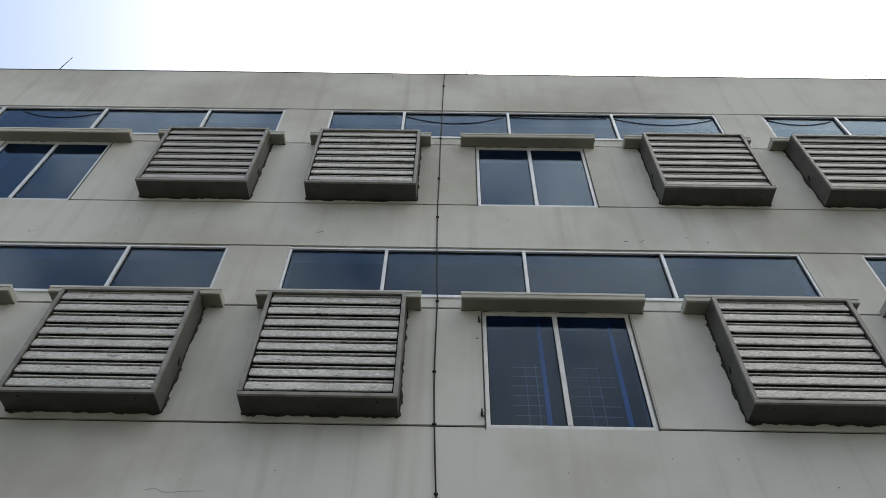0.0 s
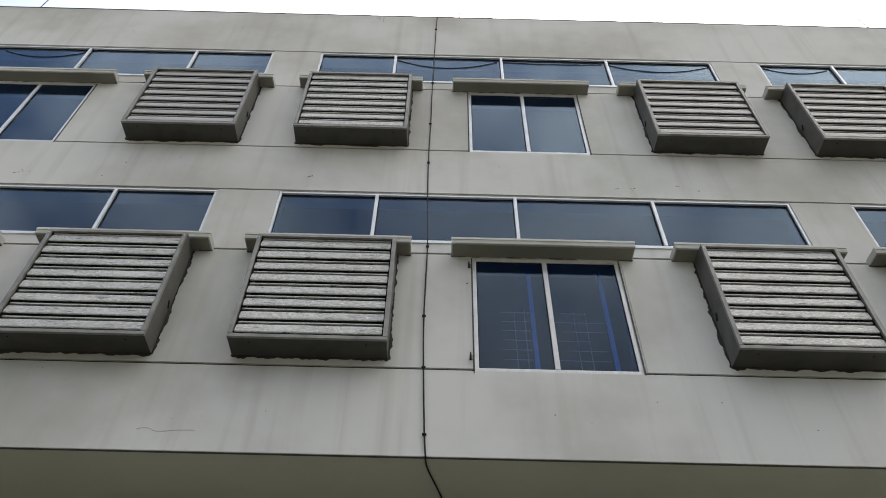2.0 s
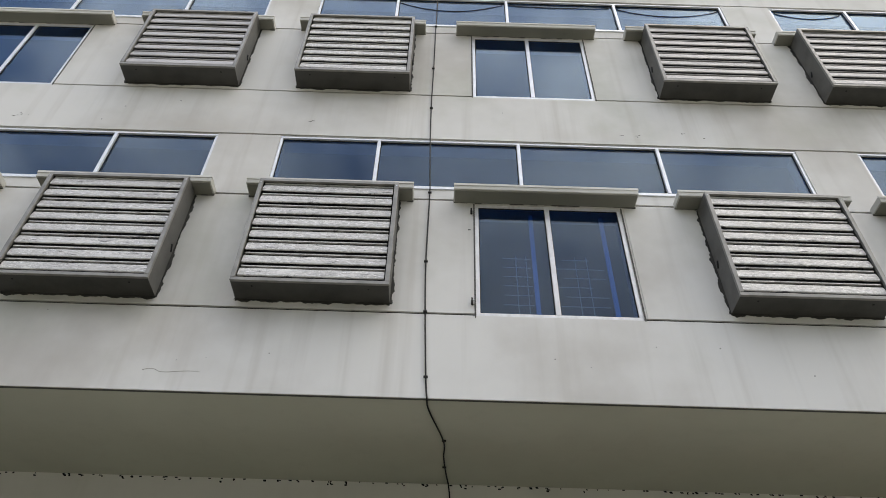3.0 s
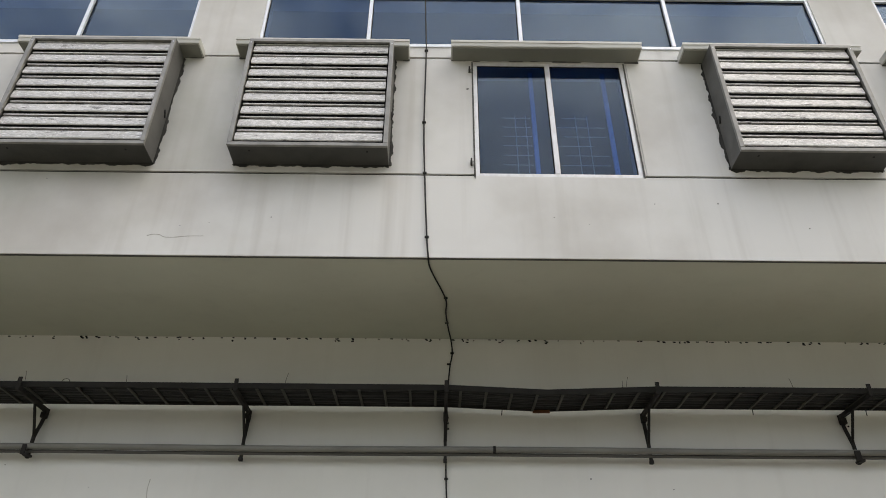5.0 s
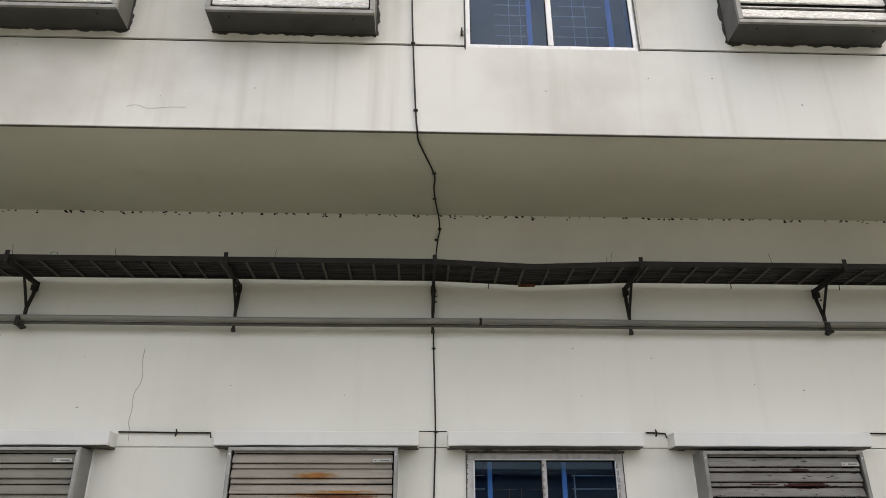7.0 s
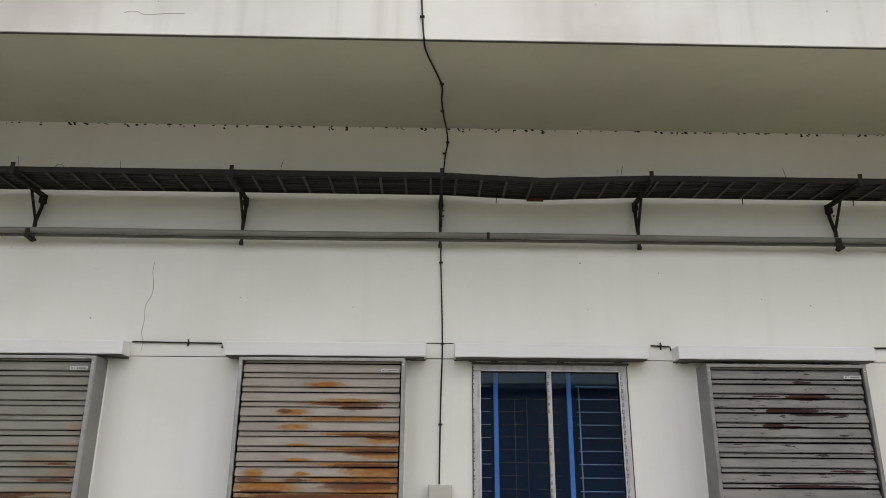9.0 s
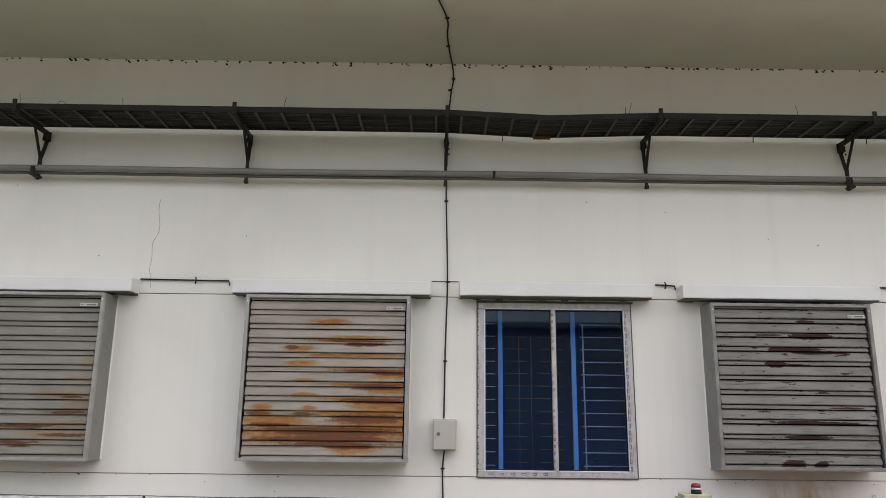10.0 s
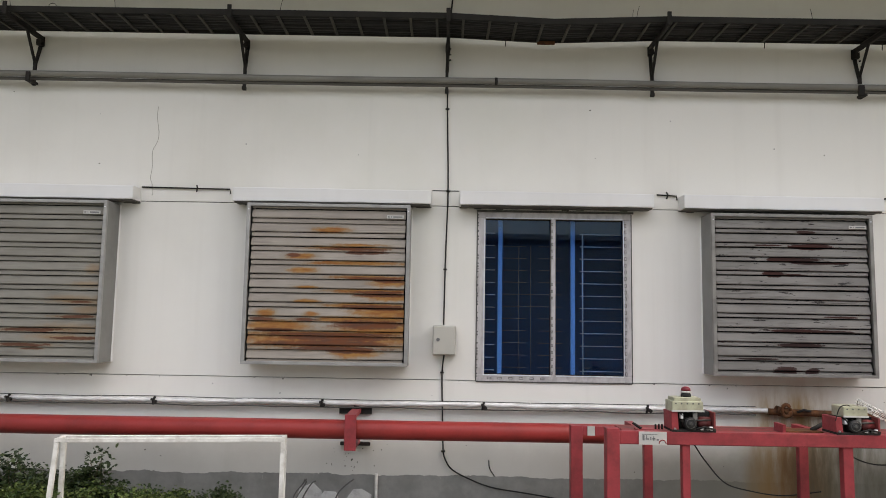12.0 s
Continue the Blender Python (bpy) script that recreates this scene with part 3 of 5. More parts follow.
for nm, z0, z1, y0 in (("partition_low", 0, ZS, 1.75), ("partition_mid", ZS + 0.16, 7.62, 2.2), ("partition_top", 7.78, 10.75, 2.2)):
    solid(nm, boxes((-XW, XW, y0, y0 + 0.1, z0, z1)), M_ROOM if nm == "partition_low" else M_INNER, "plain unlit inner wall", "wall", kind="structure")
solid("floor", boxes((-XW, XW, 0.22, 8.0, 0.02, 0.06)), M_INNER, "plain concrete floor inside", "floor", kind="structure")
far = boxes((-60, 60, -12.3, -12.0, -0.2, 3.55), (-60.1, 60.1, -12.4, -11.9, 3.55, 3.68))
solid("opposite_wall", far, M_FAR, "dark weathered wall of a yard across the open ground", "wall", kind="structure")


def joint(z, y, half, spans):
    for a, b in spans:
        solid("joint", boxes((a, b, y - 0.004, y, z - half, z + half)), M_JOINT, "dark sealant in a joint of the wall", "joint", "wall joints", "structure")


OPEN = [(-XW, -5.545), (-4.195, 0.405), (1.745, XW)]
for z in (5.225, 8.272):
    joint(z, YU + 0.02, 0.0108 if z < 6 else 0.007, OPEN)
for z in (6.573, 9.61):
    joint(z, YU + 0.02, 0.0108, [(-XW, XW)])
joint(7.487, YU + 0.02, 0.0108, [(-XW, XW)])
joint(10.543, YU + 0.02, 0.0108, [(-XW, XW)])
joint(1.042, 0.012, 0.0009, [(-XW, 0.45), (1.664, XW)])
joint(2.536, 0.001, 0.0035, [(0.080, 0.298)])
joint(2.413, 0.012, 0.0016, [(-XW, XW)])


# ---------------------------------------------------------------- windows
def window(name, x0, x1, z0, z1, yf, glass, frame_mat, splits, fw=0.035, label="", recess=0.03, stile=0.05, deep=0.06):
    w = thing(name, (x0, yf, z0), label, "window", kind="structure")
    W, H = x1 - x0, z1 - z0
    y0, y1 = recess, recess + deep
    part("window_frame", boxes((0, W, y0, y1, 0, fw), bevel=0.004), frame_mat, w)
    part("window_frame", boxes((0, W, y0, y1, H - fw, H), bevel=0.004), frame_mat, w)
    part("window_frame", boxes((0, fw, y0 + 0.002, y1, fw, H - fw), bevel=0.004), frame_mat, w)
    part("window_frame", boxes((W - fw, W, y0 + 0.002, y1, fw, H - fw), bevel=0.004), frame_mat, w)
    edges = [fw] + [s - x0 for s in splits] + [W - fw]
    for s in splits:
        c = s - x0
        part("mullion", boxes((c - stile / 2, c + stile / 2, y0 - 0.004, y1 - 0.005, fw, H - fw), bevel=0.004), frame_mat, w)
    for a, b in zip(edges, edges[1:]):
        p = part("pane", boxes((a - 0.005, b + 0.005, y1 - 0.022, y1 - 0.016, fw - 0.005, H - fw + 0.005)), glass, w)
        lo, hi = a + (0 if a == fw else stile / 2), b - (0 if b == W - fw else stile / 2)
        gk = boxes((lo, lo + 0.007, y1 - 0.028, y1 - 0.023, fw, H - fw), (hi - 0.007, hi, y1 - 0.028, y1 - 0.023, fw, H - fw),
                   (lo + 0.007, hi - 0.007, y1 - 0.028, y1 - 0.023, fw, fw + 0.007), (lo + 0.007, hi - 0.007, y1 - 0.028, y1 - 0.023, H - fw - 0.010, H - fw))
        part("gasket", gk, M_DARK, w, "black rubber gasket")
        p.visible_shadow = False
    return w


count = 0
for k, (z0, z1) in enumerate(CLE_Z):
    for gx, (x0, x1) in enumerate(CLE_X):
        count += 1
        if gx == 0:
            sp = [x1 - 1.03 - 1.42 * i for i in (2, 1, 0)]
        else:
            sp = [x0 + 1.0 + 1.405 * i for i in range(3)]
        window("window_%d" % count, x0, x1, z0, z1, YU, M_GLASS, M_ALU, sp, 0.028,
               "long band of dark blue tinted panes in aluminium frames", 0.006, stile=0.034, deep=0.05)
for z0, z1 in CLE_Z:
    for x0, x1 in CLE_X:
        solid("window_sill", boxes((x0 - 0.01, x1 + 0.01, YU - 0.012, YU + 0.04, z0 - 0.03, z0 + 0.006), bevel=0.003), M_ALU, "pale aluminium sill below a window band", "sill", "window sills", "structure")
for k, (z0, z1) in enumerate(UP_Z):
    for x0, x1 in WIN_X:
        count += 1
        uw = window("window_%d" % count, x0, x1, z0, z1, YU, M_GLASS, M_ALU_OLD if k == 0 else M_ALU, [(x0 + x1) / 2 - 0.01], 0.034,
               "two-pane sliding window, dark blue glass, worn aluminium frame" if k == 0 else "two-pane sliding window, dark blue glass, aluminium frame", 0.004, stile=0.042, deep=0.038)
        for a in (-0.013, x1 - x0 + 0.001):
            part("filler", boxes((a, a + 0.012, -0.005, 0.004, -0.006, z1 - z0), bevel=0.002), M_SEAL, uw, "dark filler along the frame")
        if k == 1:
            continue
        # grille behind the glass
        g = thing("window_grille", (x0, YU + 0.085, z0), "blue painted posts with thin steel rods behind the glass" if x0 > 0 else "blue painted posts behind the glass", "grille", "window grilles")
        for c in (0.50, 1.15):
            part("post", boxes((c, c + 0.038, 0, 0.03, 0.0, 1.28), bevel=0.006), M_BLUE, g, "blue painted post")
        for i in range(7 if x0 > 0 else 0):
            for a, b in ((0.24, 0.49), (0.69 if i % 2 else 0.76, 1.12 if i % 3 else 1.0)):
                part("rod", tube(bmesh.new(), [(a, 0.015, 0.1 + 0.105 * i), (b, 0.015, 0.1 + 0.105 * i)], 0.0036, 6), M_ROD, g)
        for c in (0.36, 0.45, 0.88, 0.98) if x0 > 0 else ():
            part("rod", tube(bmesh.new(), [(c, 0.025, 0.0), (c, 0.025, 0.78)], 0.004, 6), M_ROD, g)
count += 1
lx0, lx1, lz0, lz1 = LOW_WIN
lw = window("window_%d" % count, lx0, lx1, lz0, lz1, 0.0, M_GLASS_LOW, M_ALU_WORN, [1.049], 0.05,
            "two-pane sliding window, dark blue glass, punched aluminium frame", -0.012, stile=0.034)
for a, b, c, d in ((0.050, 0.060, 0.052, 1.277), (1.152, 1.160, 0.052, 1.277), (0.050, 0.580, 0.042, 0.051), (0.620, 1.152, 0.042, 0.051), (0.062, 1.150, 1.278, 1.286)):
    part("sash_bead", boxes((a, b, -0.016, 0.004, c, d), bevel=0.002), M_ALU, lw, "pale sash edge")
for a, b, c, d in ((-0.008, -0.001, -0.004, 1.325), (1.215, 1.222, -0.006, 1.325), (0.0, 1.214, -0.009, -0.002)):
    part("filler", boxes((a, b, -0.008, 0.004, c, d)), M_SEAL, lw, "dark filler along the frame")
sl = bmesh.new()


def slot_ring(cx, cz, a, b, y, t=0.003):
    """The dark rim of one punched slot."""
    for q in ((cx - a, cx + a, cz - b, cz - b + t), (cx - a, cx + a, cz + b - t, cz + b), (cx - a, cx - a + t, cz - b, cz + b), (cx + a - t, cx + a, cz - b, cz + b)):
        box(sl, q[0], q[1], y - 0.0015, y + 0.004, q[2], q[3])


for i in range(23):
    z = 0.07 + i * 0.053
    slot_ring(1.169, z, 0.008, 0.014, -0.0115)
    if i not in (9, 10, 14, 15, 16):
        slot_ring(0.589, z, 0.006, 0.011, -0.0165, 0.003)
for i in range(6):
    slot_ring(0.10 + i * 0.083, 0.024, 0.016, 0.008, -0.0135)
for i in range(60):
    z = 0.03 + i * 0.0215
    if noise.noise((i * 0.9, 3, 1)) > -0.05:
        box(sl, 0.001 + 0.004 * noise.noise((i * 1.3, 0, 0)), 0.008, -0.0135, -0.008, z, z + 0.012)
part("slots", sl, M_SEAL, lw, "row of small punched slots")["kind"] = "stuff"
g = thing("window_grille", (lx0, 0.14, lz0), "blue painted posts with thin steel rods behind the glass", "grille", "window grilles")
for c in (0.155, 0.745):
    part("post", boxes((c + 0.018, c + 0.054, 0, 0.03, 0.0, 1.30), bevel=0.003), M_BLUE, g, "blue painted post")
for i in range(12):
    z = 0.075 + 0.1005 * i
    part("rod", tube(bmesh.new(), [(0.84, 0.02, z), (1.18, 0.02, z)], 0.0045, 6), M_ROD, g)
    part("rod", tube(bmesh.new(), [(0.03, 0.02, z), (0.15, 0.02, z)], 0.004, 6), M_ROD, g)
for i in range(11):
    z = 0.09 + 0.1 * i
    for a, b in ((0.22, 0.42), (0.52, 0.72)) if i not in (5, 6) else ((0.22, 0.72),):
        part("rod", tube(bmesh.new(), [(a, 0.16, z), (b, 0.16, z)], 0.003, 5), M_CASE_FRONT, g)
for c in (0.36, 0.46):
    part("rod", tube(bmesh.new(), [(c, 0.17, 0.05), (c, 0.17, 1.1)], 0.003, 5), M_CASE_FRONT, g)
part("rod", tube(bmesh.new(), [(0.865, 0.03, 0.05), (0.865, 0.03, 1.19)], 0.006, 6), M_ROD, g)
part("rod", tube(bmesh.new(), [(0.79, 0.03, 0.05), (0.79, 0.03, 1.3)], 0.004, 6), M_ROD, g)


# dark strip paints the shadow in the gap between canopy and window
solid("trim", boxes((0.44, 1.685, -0.016, 0.004, 2.371, 2.386)), M_SEAL, "dark strip for the shaded gap over the ground floor window head", "trim", kind="structure")
# hinge pins left of the middle window, and a narrow dark reveal on its other side
for z in (5.345, 6.41):
    hp = thing("hinge_pin", (0.372, YU, z), "small steel hinge pin set in the wall beside the window", "hinge", "hinge pins")
    part("plate", boxes((-0.010, 0.02, -0.012, 0, -0.022, 0.020), bevel=0.002), M_CASE_FRONT, hp)
    part("pin", tube(bmesh.new(), [(0.0, -0.022, -0.04), (0.0, -0.022, 0.035)], 0.007, 7), M_STEEL, hp)
solid("trim", boxes((1.749, 1.757, YU - 0.004, YU + 0.01, 5.23, 6.52)), M_SEAL, "dark filler line beside a window frame", "trim", kind="structure")
solid("trim", boxes((1.772, 1.792, YU - 0.007, YU + 0.01, 5.23, 6.52), bevel=0.002), M_UPPER, "thin painted bead beside a window frame", "trim", kind="structure")
solid("trim", boxes((0.395, 0.402, YU - 0.008, YU + 0.01, 5.19, 6.52), bevel=0.002), M_SEAL, "dark filler line beside a window frame", "trim", kind="structure")


# ---------------------------------------------------------------- canopies
def canopy(x0, x1, y, z0, z1, out, material, label, seed):
    rnd = random.Random(seed)
    bm = bmesh.new()
    box(bm, 0, x1 - x0, -out, 0.02, 0, z1 - z0, bevel=0.007)
    bmesh.ops.subdivide_edges(bm, edges=[e for e in bm.edges if abs(e.verts[0].co.x - e.verts[1].co.x) > 0.3], cuts=14)
    for v in bm.verts:
        if v.co.y < -0.02:
            v.co.z += 0.0035 * noise.noise((v.co.x * 5 + seed, v.co.z * 20, 1.7))
            v.co.y += 0.003 * noise.noise((v.co.x * 6, v.co.z * 9 + seed, 4.1))
    c = thing("canopy", (x0, y, z0), label, "canopy", "concrete canopies")
    part("slab", bm, material, c)
    if y < 0:
        fs = bmesh.new()
        box(fs, -0.003, x1 - x0 + 0.003, -out - 0.006, -out + 0.004, z1 - z0 - 0.024, z1 - z0 + 0.003, bevel=0.003)
        part("edge_strip", fs, M_UPPER, c, "pale front edge")
    # panel below the slab, its shade held in the colour
    part("underside", boxes((0.012, x1 - x0 - 0.012, -out + 0.014, -0.004, -0.009, 0.004), bevel=0.002), M_UNDER if y < 0 else M_UNDER_LOW, c, "underside darkened for its shade" if y < 0 else "underside darkened further for its shade")
    # dark ragged strip draws the shadow line where slab meets wall
    dl = bmesh.new()
    for k in range(26):
        a = (x1 - x0) * k / 26
        box(dl, a, a + (x1 - x0) / 26, -0.004 - 0.010 * rnd.random(), 0.0, -0.005 - 0.012 * rnd.random() ** 2, 0.001)
    part("shade_line", dl, M_SEAL, c, "dark ragged strip for the shadow line under the slab")
    return c


CAN_UP = [(-5.63, -3.95), (-3.59, -2.0), (-1.68, -0.16), (0.21, 1.89), (2.255, 3.83), (4.09, 5.67)]
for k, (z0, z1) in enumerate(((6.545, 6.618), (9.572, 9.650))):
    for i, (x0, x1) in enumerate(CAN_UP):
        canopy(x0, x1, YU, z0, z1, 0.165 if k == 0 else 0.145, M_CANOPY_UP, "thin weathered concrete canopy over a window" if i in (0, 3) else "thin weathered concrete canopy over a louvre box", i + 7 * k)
for i, (x0, x1) in enumerate(((-3.92, -2.25), (-1.474, 0.077), (0.300, 1.815), (2.048, 3.605))):
    canopy(x0, x1, 0.0, 2.406, 2.513, 0.145, M_CANOPY_LOW, "white painted concrete canopy over a window" if i == 2 else "white painted concrete canopy over a louvre box", i + 31)


# ---------------------------------------------------------------- louvre boxes
def slat_mesh(w, p, material, strip=(0.290, 0.280, 0.045, 0.025), back=0.009, lean=0.022, lip=0.0):
    """One blade: a broad bowed plate with a turned lip and rounded ends, and the thin strip below it."""
    bm = bmesh.new()
    face = [(lean * k / 5 - 0.0012 * math.sin(math.pi * k / 5), (0.40 + lip + (0.562 - lip) * k / 5) * p) for k in range(6)]
    prof = [(lean + 0.008, 0.945 * p), (lean + 0.004, 0.945 * p), (0.004, (0.40 + lip) * p), (0.006, (0.365 + lip) * p), (0.011, (0.350 + lip) * p), (0.010, (0.338 + lip) * p), (0.003, (0.345 + lip) * p)]
    prof += face + [(lean + 0.008, 0.962 * p)]
    low = [(back + 0.017, strip[0] * p), (back + 0.004, strip[1] * p), (back, strip[2] * p), (back + 0.015, strip[3] * p)]
    for pr, ends in ((prof, ((0.0, 0.86), (0.006, 1.0), (w - 0.006, 1.0), (w, 0.86))), (low, ((0.004, 1.0), (w - 0.004, 1.0)))):
        mid = sum(z for _, z in pr) / len(pr)
        rings = [[bm.verts.new((x, y, mid + (z - mid) * k)) for y, z in pr] for x, k in ends]
        m = len(pr)
        for r0, r1 in zip(rings, rings[1:]):
            for k in range(m):
                f = bm.faces.new((r0[k], r0[(k + 1) % m], r1[(k + 1) % m], r1[k]))
                f.smooth = False
        bm.faces.new(rings[0])
        bm.faces.new(rings[-1][::-1])
    return mesh_of("slat", bm, material)


def seal_bead(bm, a, b, across, seed, lo=0.004, hi=0.02):
    """A ragged bead of filler from a to b, on the wall; across points away from the box."""
    a, b, across = Vector(a), Vector(b), Vector(across)
    m = max(8, int((b - a).length / 0.012))
    outer = []
    for i in range(m + 1):
        q = a.lerp(b, i / m)
        s = (b - a).length * i / m
        v = noise.noise((s * 9, seed * 3.7, 0)) + 0.6 * noise.noise((s * 26, seed * 1.9, 4)) + 0.25 * noise.noise((s * 70, seed, 9))
        wd = lo + (hi - lo) * max(0.0, min(1.0, 0.32 + 0.75 * v))
        outer.append((q, q + across * wd))
    for (q0, o0), (q1, o1) in zip(outer, outer[1:]):
        lift = Vector((0, -0.014, 0))
        v = [bm.verts.new(p) for p in (q0 + lift, q1 + lift, o1 + lift * 0.25, o0 + lift * 0.25, q0, q1, o1, o0)]
        for f in ((0, 1, 2, 3), (3, 2, 6, 7), (0, 3, 7, 4), (1, 5, 6, 2)):
            bm.faces.new([v[k] for k in f])


def louvre_box(x0, x1, y, z0, z1, depth, count, slat_mat, case_mat, label, seed, tag=False, front_w=0.032, bead=(M_JOINT, 0.026)):
    """Sheet metal box on the wall with a louvred front."""
    w, h = x1 - x0, z1 - z0
    ob = thing("louvre_box", (x0, y, z0), label, "louvre box", "louvre boxes")
    t = 0.004
    # upper boxes: lighter grey on sides and front, darkest below, as painted shade
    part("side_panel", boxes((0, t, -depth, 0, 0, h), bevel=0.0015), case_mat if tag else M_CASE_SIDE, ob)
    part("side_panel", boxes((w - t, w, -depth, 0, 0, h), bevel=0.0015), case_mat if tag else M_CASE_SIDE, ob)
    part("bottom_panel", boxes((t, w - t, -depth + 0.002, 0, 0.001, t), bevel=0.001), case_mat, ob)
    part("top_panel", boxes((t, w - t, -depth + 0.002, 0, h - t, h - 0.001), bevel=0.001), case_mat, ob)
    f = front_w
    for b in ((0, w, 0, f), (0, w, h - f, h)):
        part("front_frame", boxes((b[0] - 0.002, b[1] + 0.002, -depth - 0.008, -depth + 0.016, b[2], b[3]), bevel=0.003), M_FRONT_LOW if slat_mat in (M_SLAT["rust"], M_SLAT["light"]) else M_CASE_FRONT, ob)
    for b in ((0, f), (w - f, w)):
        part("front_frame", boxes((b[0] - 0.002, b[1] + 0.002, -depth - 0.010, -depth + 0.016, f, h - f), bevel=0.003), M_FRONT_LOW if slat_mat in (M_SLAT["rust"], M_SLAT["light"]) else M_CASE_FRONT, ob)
    # near-black sheet gives the gaps between blades their shade by colour
    part("shade_plate", boxes((f * 0.5, w - f * 0.5, -0.030, -0.024, f * 0.5, h - f * 0.5)), M_DARK, ob, "near-black plate for the shaded space behind the blades")
    inner = h - 2 * f
    p = inner / count
    me = slat_mesh(w - 2 * f - 0.022, p, slat_mat, (0.286, 0.278, 0.060, 0.040) if slat_mat is M_SLAT["scar"] else (0.302, 0.294, 0.022, -0.004), 0.008, 0.022, 0.006) if tag else slat_mesh(w - 2 * f - 0.022, p, slat_mat, (0.250, 0.242, 0.130, 0.120), 0.013, 0.012, 0.030)
    rnd = random.Random(seed)
    for i in range(count):
        s = part("slat", me, None, ob)
        s.location = (f + 0.011 + rnd.uniform(-0.002, 0.002), -depth + 0.006, f + p * (i - 0.17))
        s.rotation_euler = (radians(rnd.uniform(-1.2, 1.2)), radians(rnd.uniform(-0.12, 0.12)), 0)
    back = 0.009 if tag else 0.013
    part("top_strip", boxes((f + 0.014, w - f - 0.014, -depth + 0.006 + back, -depth + 0.024 + back, h - f - 0.13 * p, h - f - 0.02 * p)), slat_mat, ob)
    sb = bmesh.new()
    seal_bead(sb, (0, 0, 0), (0, 0, h), (-1, 0, 0), seed, 0.004, bead[1])
    seal_bead(sb, (w, 0, 0), (w, 0, h), (1, 0, 0), seed + 1, 0.004, bead[1])
    seal_bead(sb, (0, 0, 0), (w, 0, 0), (0, 0, -1), seed + 2, 0.004, bead[1])
    part("sealant", sb, bead[0], ob, "ragged filler along the wall")
    for c in (0.13 * w, 0.87 * w):
        part("drain_hole", boxes((c - 0.007, c + 0.007, -depth + 0.055, -depth + 0.069, -0.0015, 0.002)), M_DARK, ob)
    for c in (0.014, w - 0.014):
        part("rivet", tube(bmesh.new(), [(c, -depth - 0.013, h - 0.05), (c, -depth - 0.009, h - 0.05)], 0.005, 8), M_ALU, ob)
    if not tag:
        for c, s in ((0, -1), (w, 1)):
            part("cable_slot", tube(bmesh.new(), [(c + s * 0.001, -0.045, 0.46), (c + s * 0.002, -0.075, 0.52)], 0.009, 8), M_DARK, ob)
    else:
        z = h - f - 0.66 * p
        lb = part("rating_plate", boxes((w - 0.18, w - 0.05, -depth - 0.004, -depth - 0.002, z - 0.011, z + 0.014)), M_LABEL, ob, "small white rating plate")
        for k, (a, b) in enumerate(((0.008, 0.022), (0.032, 0.037), (0.05, 0.12))):
            part("print", boxes((w - 0.18 + a, w - 0.18 + b, -depth - 0.005, -depth - 0.004, z - 0.004, z + 0.006)), M_INK, lb)
    return ob


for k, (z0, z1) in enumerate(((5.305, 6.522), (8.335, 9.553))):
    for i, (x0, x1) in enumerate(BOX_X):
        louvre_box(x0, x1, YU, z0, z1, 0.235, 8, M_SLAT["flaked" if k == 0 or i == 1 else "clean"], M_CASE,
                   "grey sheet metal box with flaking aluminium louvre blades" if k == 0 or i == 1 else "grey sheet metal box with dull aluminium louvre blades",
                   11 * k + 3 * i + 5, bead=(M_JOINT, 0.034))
louvre_box(-3.645, -2.404, 0, 1.141, 2.378, 0.224, 11, M_SLAT["light"], M_CASE_LOW, "aluminium louvre box with faint rust runs on its blades", 71, True, 0.024, (M_CANOPY_LOW, 0.010))
louvre_box(-1.330, -0.079, 0, 1.153, 2.379, 0.222, 11, M_SLAT["rust"], M_CASE_LOW, "aluminium louvre box with heavy orange rust on its blades", 75, True, 0.024, (M_CANOPY_LOW, 0.010))
louvre_box(2.222, 3.452, 0, 1.127, 2.358, 0.226, 11, M_SLAT["scar"], M_CASE_LOW, "grey louvre box with dark peeled patches on its blades", 79, True, 0.024, (M_CANOPY_LOW, 0.010))


# ---------------------------------------------------------------- cable ladder, brackets, pipes
TZ = 3.760
def tray_z(x):
    if 0.18 < x < 0.98:
        return TZ - 0.034 * (x - 0.18) / 0.8
    if 0.98 <= x < 1.85:
        return TZ - 0.034 * (1.85 - x) / 0.87
    return TZ


TX = [-5.6, -3.13, -1.45, 0.18, 0.98, 1.85, 3.5, 5.6]
tray = thing("cable_ladder", (0, 0, 0), "dark steel cable ladder sagging between wall brackets", "cable ladder")


def rail(y0, y1):
    """A bent channel: web and top flange, one skin along all the bends."""
    sec = [(y0, 0.0), (y1, 0.0), (y1, 0.040), (y1 + 0.012, 0.040), (y1 + 0.012, 0.044), (y0, 0.044)]
    bm = bmesh.new()
    rings = [[bm.verts.new((x, y, tray_z(x) + z)) for y, z in sec] for x in TX]
    for a, b in zip(rings, rings[1:]):
        for k in range(6):
            bm.faces.new((a[k], a[(k + 1) % 6], b[(k + 1) % 6], b[k]))
    bm.faces.new(rings[0])
    bm.faces.new(rings[-1][::-1])
    return bm


